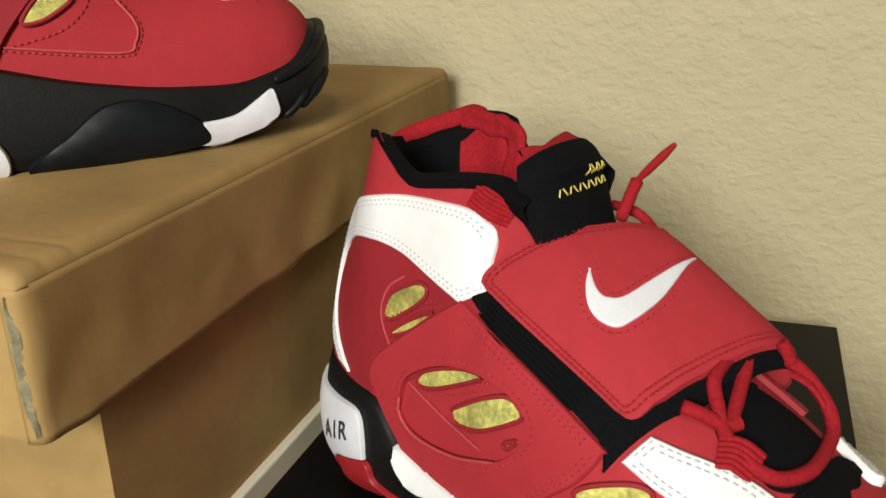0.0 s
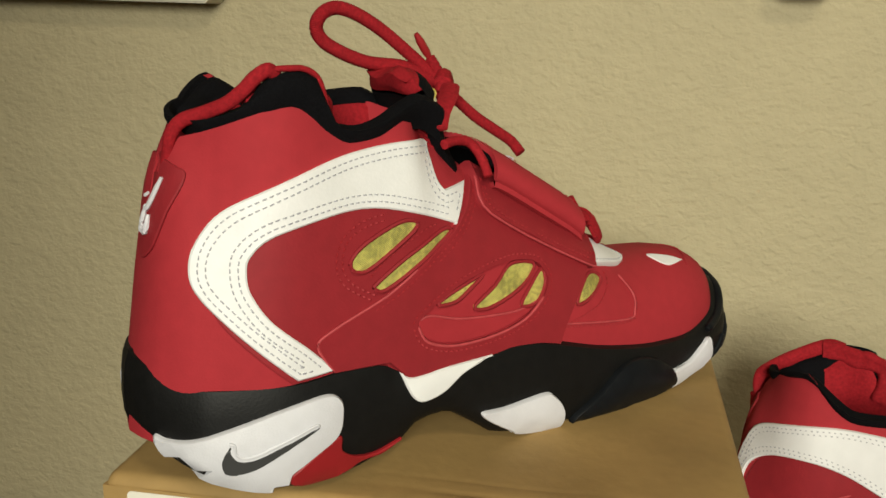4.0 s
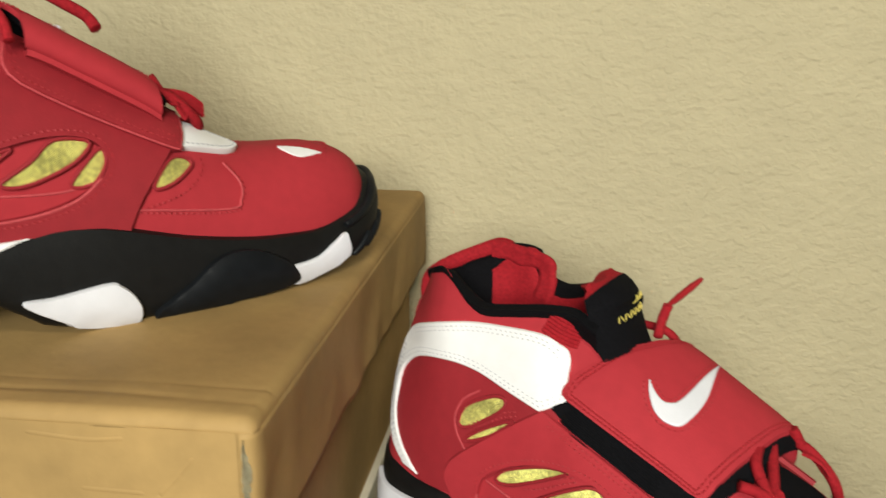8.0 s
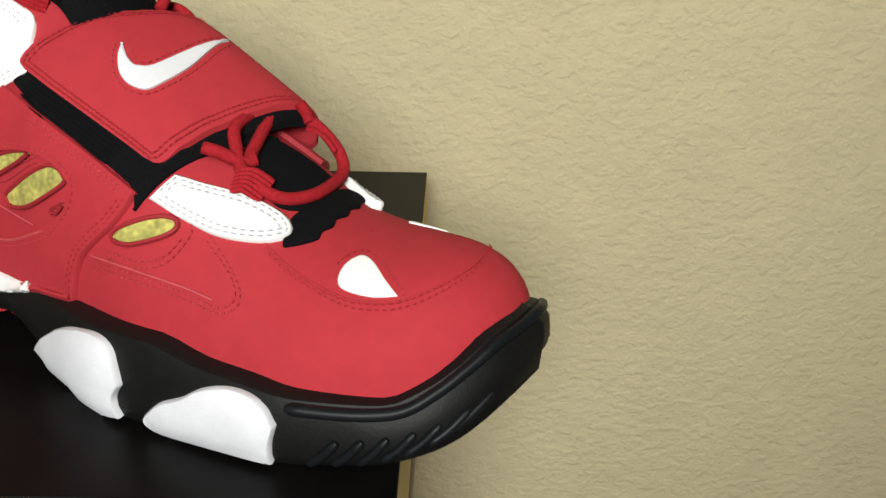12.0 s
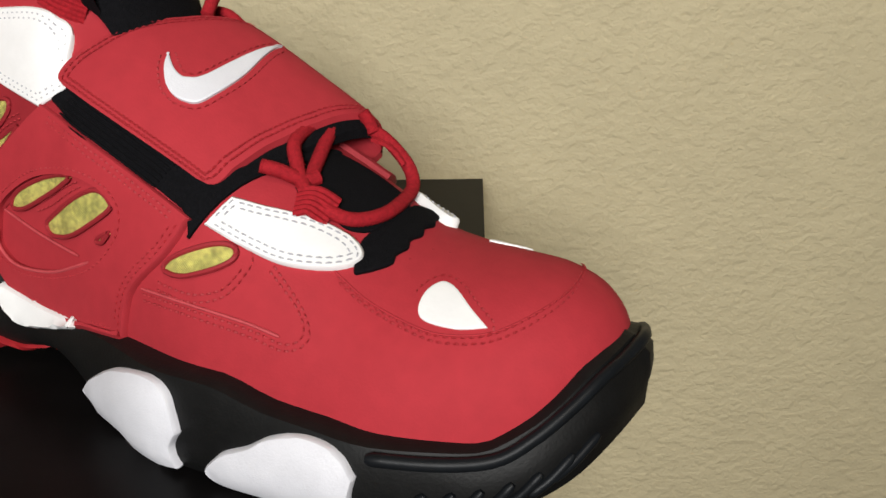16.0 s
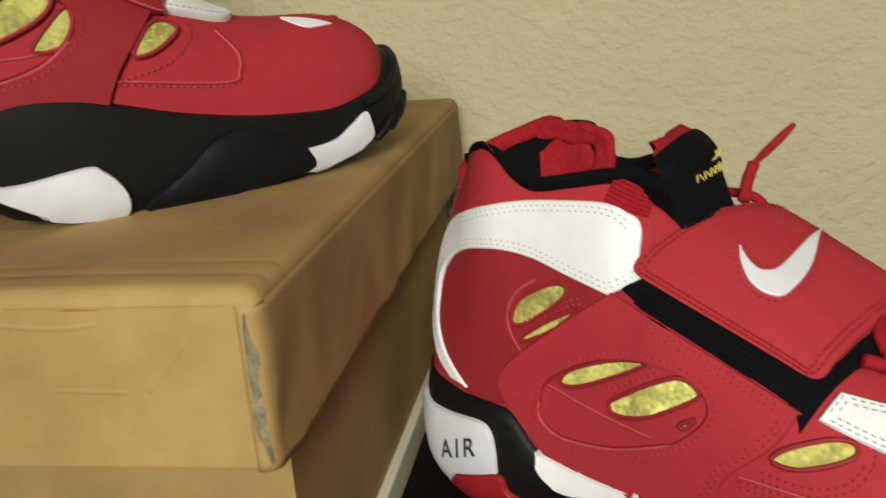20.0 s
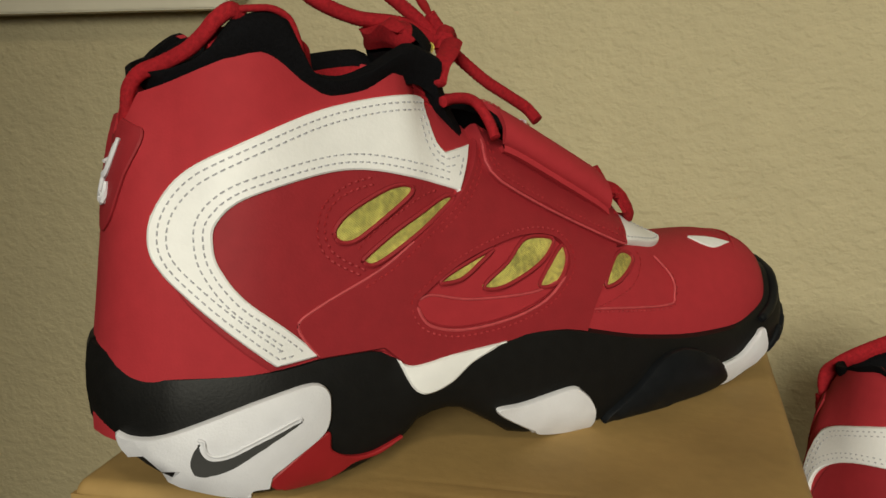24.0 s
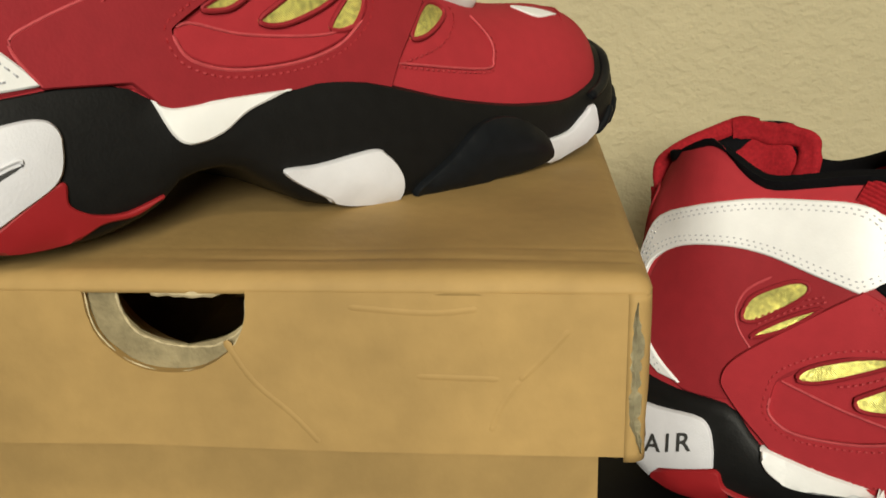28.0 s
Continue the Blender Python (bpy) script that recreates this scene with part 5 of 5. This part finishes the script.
    # sole blocks
    clip = patch("heel_block", [(0.0130, 0.0290), (0.0160, 0.0283), (0.0213, 0.0290), (0.0327, 0.0330), (0.0506, 0.0388), (0.0641, 0.0417), (0.0723, 0.0422), (0.0763, 0.0400), (0.0776, 0.0351), (0.0752, 0.0253), (0.0640, 0.0180), (0.0564, 0.0132), (0.0564, 0.0132), (0.0555, 0.0085), (0.0555, 0.0085), (0.0503, 0.0085), (0.0490, 0.0068), (0.0400, 0.0082), (0.0300, 0.0112), (0.0200, 0.0165), (0.0145, 0.0230)], SM, WHITE_RUBBER, ob, 0.0022, "white foam heel block", dome=0.0012)
    patch("tick_emblem", [(0.0349, 0.0280), (0.0349, 0.0280), (0.0356, 0.0248), (0.0378, 0.0224), (0.0423, 0.0224), (0.0495, 0.0252), (0.0645, 0.0310), (0.0652, 0.0298), (0.0531, 0.0234), (0.0438, 0.0179), (0.0368, 0.0161), (0.0326, 0.0174), (0.0316, 0.0216), (0.0330, 0.0257)], SM, INK, clip, 0.0037, "plain dark tick-shaped emblem", n=8, res=0.003)
    bead([(0.0345, 0.0292), (0.0362, 0.0284), (0.0366, 0.0255), (0.0385, 0.0236), (0.0423, 0.0236), (0.0495, 0.0264), (0.0642, 0.0322), (0.0660, 0.0312)], SM, WHITE_RUBBER, clip, 0.0034, 0.0006, name="groove_edge")
    patch("heel_rubber", [(0.0562, 0.0085), (0.0566, 0.0128), (0.0752, 0.0245), (0.0771, 0.0178), (0.0836, 0.0138), (0.0929, 0.0128), (0.1045, 0.0160), (0.0960, 0.0114), (0.0860, 0.0106), (0.0800, 0.0080), (0.0720, 0.0064), (0.0624, 0.0064)], SM, RED_RUBBER, ob, 0.0016, "red rubber heel piece")
    for name, pts, side, mat, d in (
        ("foam_block", [(0.1441, 0.0175), (0.1568, 0.0179), (0.1775, 0.0200), (0.1829, 0.0179), (0.1880, 0.0125), (0.1905, 0.0060), (0.1885, 0.0012), (0.1763, 0.0012), (0.1649, 0.0035), (0.1530, 0.0100)], SM, WHITE_RUBBER, 0.0014),
        ("rubber_block", [(0.1960, 0.0015), (0.2129, 0.0140), (0.2260, 0.0228), (0.2412, 0.0240), (0.2569, 0.0175), (0.2650, 0.0102), (0.2656, 0.0045), (0.2518, 0.0018), (0.2250, 0.0012)], SM, BLACK_GLOSS, 0.0030),
        ("toe_block", [(0.2605, 0.0042), (0.2638, 0.0121), (0.2638, 0.0121), (0.2780, 0.0133), (0.2882, 0.0187), (0.2940, 0.0219), (0.2958, 0.0185), (0.2955, 0.0105), (0.2820, 0.0050), (0.2690, 0.0024)], SM, WHITE_RUBBER, 0.0012),
        ("shank_panel", [(0.1045, 0.0440), (0.1045, 0.0440), (0.1100, 0.0410), (0.1285, 0.0420), (0.1500, 0.0428), (0.1500, 0.0428), (0.1340, 0.0378), (0.1245, 0.0322), (0.1144, 0.0300), (0.1090, 0.0335)], SM, WHITE, 0.0010),
        ("foam_block", [(0.1375, 0.0115), (0.1375, 0.0115), (0.1450, 0.0185), (0.1622, 0.0285), (0.1773, 0.0328), (0.1872, 0.0330), (0.1930, 0.0288), (0.1960, 0.0172), (0.1960, 0.0172), (0.1922, 0.0110), (0.1928, 0.0030), (0.1928, 0.0030), (0.1800, 0.0012), (0.1615, 0.0022), (0.1450, 0.0058)], SL, WHITE_RUBBER, 0.0022),
        ("foam_block", [(0.2050, 0.0062), (0.2095, 0.0120), (0.2140, 0.0155), (0.2223, 0.0193), (0.2306, 0.0244), (0.2402, 0.0270), (0.2497, 0.0263), (0.2554, 0.0231), (0.2590, 0.0176), (0.2590, 0.0176), (0.2572, 0.0100), (0.2568, 0.0030), (0.2568, 0.0030), (0.2274, 0.0022), (0.2104, 0.0022)], SL, WHITE_RUBBER, 0.0022),
        ("shank_panel", [(0.0850, 0.0378), (0.0870, 0.0383), (0.0910, 0.0378), (0.0979, 0.0366), (0.1111, 0.0350), (0.1240, 0.0346), (0.1300, 0.0338), (0.1335, 0.0328), (0.1335, 0.0328), (0.1300, 0.0312), (0.1240, 0.0298), (0.1122, 0.0270), (0.0990, 0.0256), (0.0905, 0.0285), (0.0862, 0.0330)], L0, WHITE, 0.0016),
        ("heel_rubber", [(0.0388, 0.0085), (0.0432, 0.0150), (0.0670, 0.0236), (0.0735, 0.0158), (0.0933, 0.0136), (0.1130, 0.0170), (0.1017, 0.0122), (0.0800, 0.0088), (0.0560, 0.0064)], SL, RED_RUBBER, 0.0012),
    ):
        patch(name, pts, side, mat, ob, 0.0024 if mat is not WHITE else 0.0014 if side is SM else 0.0037, {WHITE_RUBBER: "white foam sole block", BLACK_GLOSS: "smooth dark rubber sole block", WHITE: "white plastic shank panel", RED_RUBBER: "red rubber heel piece"}[mat], dome=d)
    block = patch("heel_block", [(0.0125, 0.0405), (0.0200, 0.0420), (0.0390, 0.0432), (0.0575, 0.0450), (0.0641, 0.0416), (0.0663, 0.0334), (0.0668, 0.0244), (0.0668, 0.0244), (0.0424, 0.0155), (0.0424, 0.0155), (0.0375, 0.0092), (0.0375, 0.0092), (0.0290, 0.0100), (0.0190, 0.0160), (0.0135, 0.0270)], SL, WHITE_RUBBER, ob, 0.0022, "white foam heel block with black lettering", dome=0.0010)
    heel_word(block, SL, flip)
    for sd, wide in ((SM, S_MED), (SL, S_LAT)):
        for x in (0.272, 0.280, 0.288, 0.296, 0.303, 0.310, 0.315):
            zb = BOT_MED(x)
            pts = [sd.hit(x + dx, zb + dz)[0] + sd.hit(x + dx, zb + dz)[1] * 0.0004 for dx, dz in ((-0.004, 0.002), (0.001, 0.006), (0.006, 0.012))]
            if sd is SL or x > 0.302:
                tube("tread_lug", [tuple(p) for p in pts], 0.0017, BLACK_GLOSS, ob, per=4, n=8)
    toe = [(x, -S_MED(x) + SKEW(x) - 0.0002, TOP_MED(x) - 0.003) for x in (0.296, 0.306, 0.314, 0.3195, 0.3230)] + [(SOLE_END + 0.0002, SKEW(SOLE_END), 0.0445)] + [(x, S_LAT(x) + SKEW(x) + 0.0002, TOP_LAT(x) - 0.003) for x in (0.3230, 0.3195, 0.314, 0.306, 0.296, 0.280, 0.262)]
    tube("toe_rim", toe, 0.0022, BLACK_GLOSS, ob, "smooth black rubber toe rim", per=6, n=10)

    # laces and webbing
    over = Side(TREE, 1, 90)

    def above(x, y, lift):
        return tuple(over.hit(x, -y)[0] + Vector((0, 0, lift)))

    up = Vector((0, 0.25, 1)) * 0.0022
    for line in (
        [(0.2010, 0.0273, 0.0872), (0.2061, 0.0247, 0.0866), (0.2125, 0.0205, 0.0850), (0.2150, 0.0160, 0.0852)],
        [(0.2138, 0.0199, 0.0842), (0.2104, 0.0100, 0.0884), (0.2060, -0.0040, 0.0912), (0.2035, -0.0140, 0.0925)],
        [(0.2072, 0.0168, 0.0880), (0.2030, 0.0108, 0.0912), (0.2012, -0.0024, 0.0936), (0.2030, -0.0160, 0.0935), (0.2122, -0.0205, 0.0925), (0.2193, -0.0205, 0.0890), (0.2257, -0.0205, 0.0830), (0.2305, -0.0180, 0.0778), (0.2335, -0.0110, 0.0742), (0.2360, 0.0077, 0.0734), (0.2323, 0.0192, 0.0738), (0.2269, 0.0238, 0.0760), (0.2190, 0.0250, 0.0803), (0.2123, 0.0220, 0.0850), (0.2072, 0.0168, 0.0885)],
        [(0.2145, -0.0195, 0.0915), (0.2121, -0.0200, 0.0955), (0.2098, -0.0195, 0.0990)],
    ):
        tube("lace", [Vector(p) + up * (1 + 1.6 * min(max((0.2100 - p[0]) / 0.006, 0), 1)) for p in line], 0.0024, RED_CLOTH, ob, "red woven lace", per=14, ridge=0.08)
    for a, b in (((0.2150, 0.0290, 0.0800), (0.2262, 0.0245, 0.0762)), ((0.2165, -0.0207, 0.0885), (0.2262, -0.0205, 0.0805))):
        a, b = Vector(a), Vector(b)
        webbing([a + up * 1.4, (a + b) / 2 + up * 2.6, b + up * 1.4], 0.0056, ob, (0, 0.7 if a.y > 0 else -0.3, 1))
    webbing([L0.hit(p, q)[0] + L0.hit(p, q)[1] * 0.0014 for p, q in ((0.1120, 0.1450), (0.1185, 0.1418), (0.1250, 0.1375))], 0.0052, ob, (0, 1, 0.4))
    webbing([M0.hit(p, q)[0] + M0.hit(p, q)[1] * 0.0014 for p, q in ((0.1225, 0.1378), (0.1290, 0.1348), (0.1350, 0.1312))], 0.0048, ob, (0, -1, 0.4))
    if flip > 0:
        webbing([Vector((0.2190, -0.0115, 0.0925)), Vector((0.2290, -0.0110, 0.0900)), Vector((0.2370, -0.0100, 0.0840))], 0.0050, ob, (0, -0.6, 1))
        patch("white_tag", [(0.1915, 0.0958), (0.1990, 0.0948), (0.2060, 0.0886), (0.1985, 0.0902)], M0, WHITE, ob, 0.0062, "white cloth tag in the gap of the strap")
    tube("lace", [(0.134, -0.0275, 0.1322), (0.1415, -0.0250, 0.1332), (0.149, -0.0245, 0.1318), (0.1530, -0.0275, 0.1255), (0.1535, -0.0325, 0.1180)], 0.0020, RED_CLOTH, ob, "red woven lace", per=14, ridge=0.08)
    if flip > 0:
        tube("lace", [(0.1550, 0.010, 0.1530), (0.1380, 0.010, 0.1612), (0.1180, 0.011, 0.1640), (0.1010, 0.012, 0.1712), (0.0965, 0.013, 0.1782), (0.1010, 0.014, 0.1845), (0.1095, 0.013, 0.1856), (0.1240, 0.012, 0.1788), (0.1420, 0.011, 0.1655), (0.1560, 0.010, 0.1535)], 0.0028, RED_CLOTH, ob, "loop of the red woven bow", per=26, ridge=0.09)
        tube("lace", [(0.1560, 0.010, 0.1530), (0.1530, 0.009, 0.160), (0.1490, 0.009, 0.1655)], 0.0026, RED_CLOTH, ob, "red woven lace end", per=8, ridge=0.05)
        tube("aglet", [(0.1495, 0.009, 0.1648), (0.1415, 0.008, 0.1758)], 0.0019, RED_RUBBER, ob, "dark red plastic lace tip", per=3)
        tube("lace", [(0.1560, 0.008, 0.1525), (0.1720, 0.007, 0.1395), (0.1830, 0.006, 0.1325), (0.1925, 0.005, 0.1265), (0.1950, 0.000, 0.1210)], 0.0025, RED_CLOTH, ob, "red woven lace", per=20, ridge=0.09)
        tube("lace", [(0.1520, -0.004, 0.1540), (0.1440, -0.014, 0.1490), (0.1370, -0.020, 0.1440), (0.1330, -0.024, 0.1380)], 0.0042, RED_CLOTH, ob, "red woven lace", per=8, flat=0.5, ridge=0.04)
        tube("lace_knot", [(0.1500, 0.0, 0.1545), (0.1550, 0.006, 0.1575), (0.1590, 0.010, 0.1535), (0.1560, 0.006, 0.1490), (0.1505, 0.0, 0.1510), (0.1530, 0.002, 0.1560)], 0.0036, RED_CLOTH, ob, "tight knot of the red lace", per=8, ridge=0.05)
    else:
        tube("lace", [(0.1480, -0.012, 0.1330), (0.1475, -0.018, 0.1400), (0.1495, -0.020, 0.1475)], 0.0024, RED_CLOTH, ob, "red woven lace end", per=8, ridge=0.05)
        tube("aglet", [(0.1490, -0.020, 0.1465), (0.1640, -0.020, 0.1625)], 0.0017, RED_RUBBER, ob, "dark red plastic lace tip", per=3)
    # gold lettering on the tongue, drawn as plain strokes
    for f0, ya, yb, n in ((0.610, 0.0125, -0.0150, 12), (0.700, -0.0030, -0.0145, 6)):
        for k in range(n):
            y = ya + (yb - ya) * k / (n - 1)
            lean = 0.0014 if k % 2 else -0.0012
            pts = []
            for e in (0.0, 0.5, 1.0):
                f, yy = f0 + 0.052 * e, y + lean * (e - 0.5)
                pts.append(tuple(tongue_point(f, yy, tongue_puff(f) * (1 - (yy / 0.025) ** 4) + 0.0003)))
            tube("gold_stroke", pts, 0.00034, GOLD_THREAD, ob, "gold embroidered stroke", per=2, n=5)
    FLIP[0], ON_SHOE[0] = 1.0, False
    return ob


shoe("sneaker", pose(-0.435, 0.166, TOP_A, 0, 0, 43), 1.0, "red and white high-top sneaker standing on a cardboard box")
shoe("sneaker", pose(-0.180, 0.375, TOP_B, 0, 0, -26.4), -1.0, "red and white high-top sneaker with closed strap on black box")
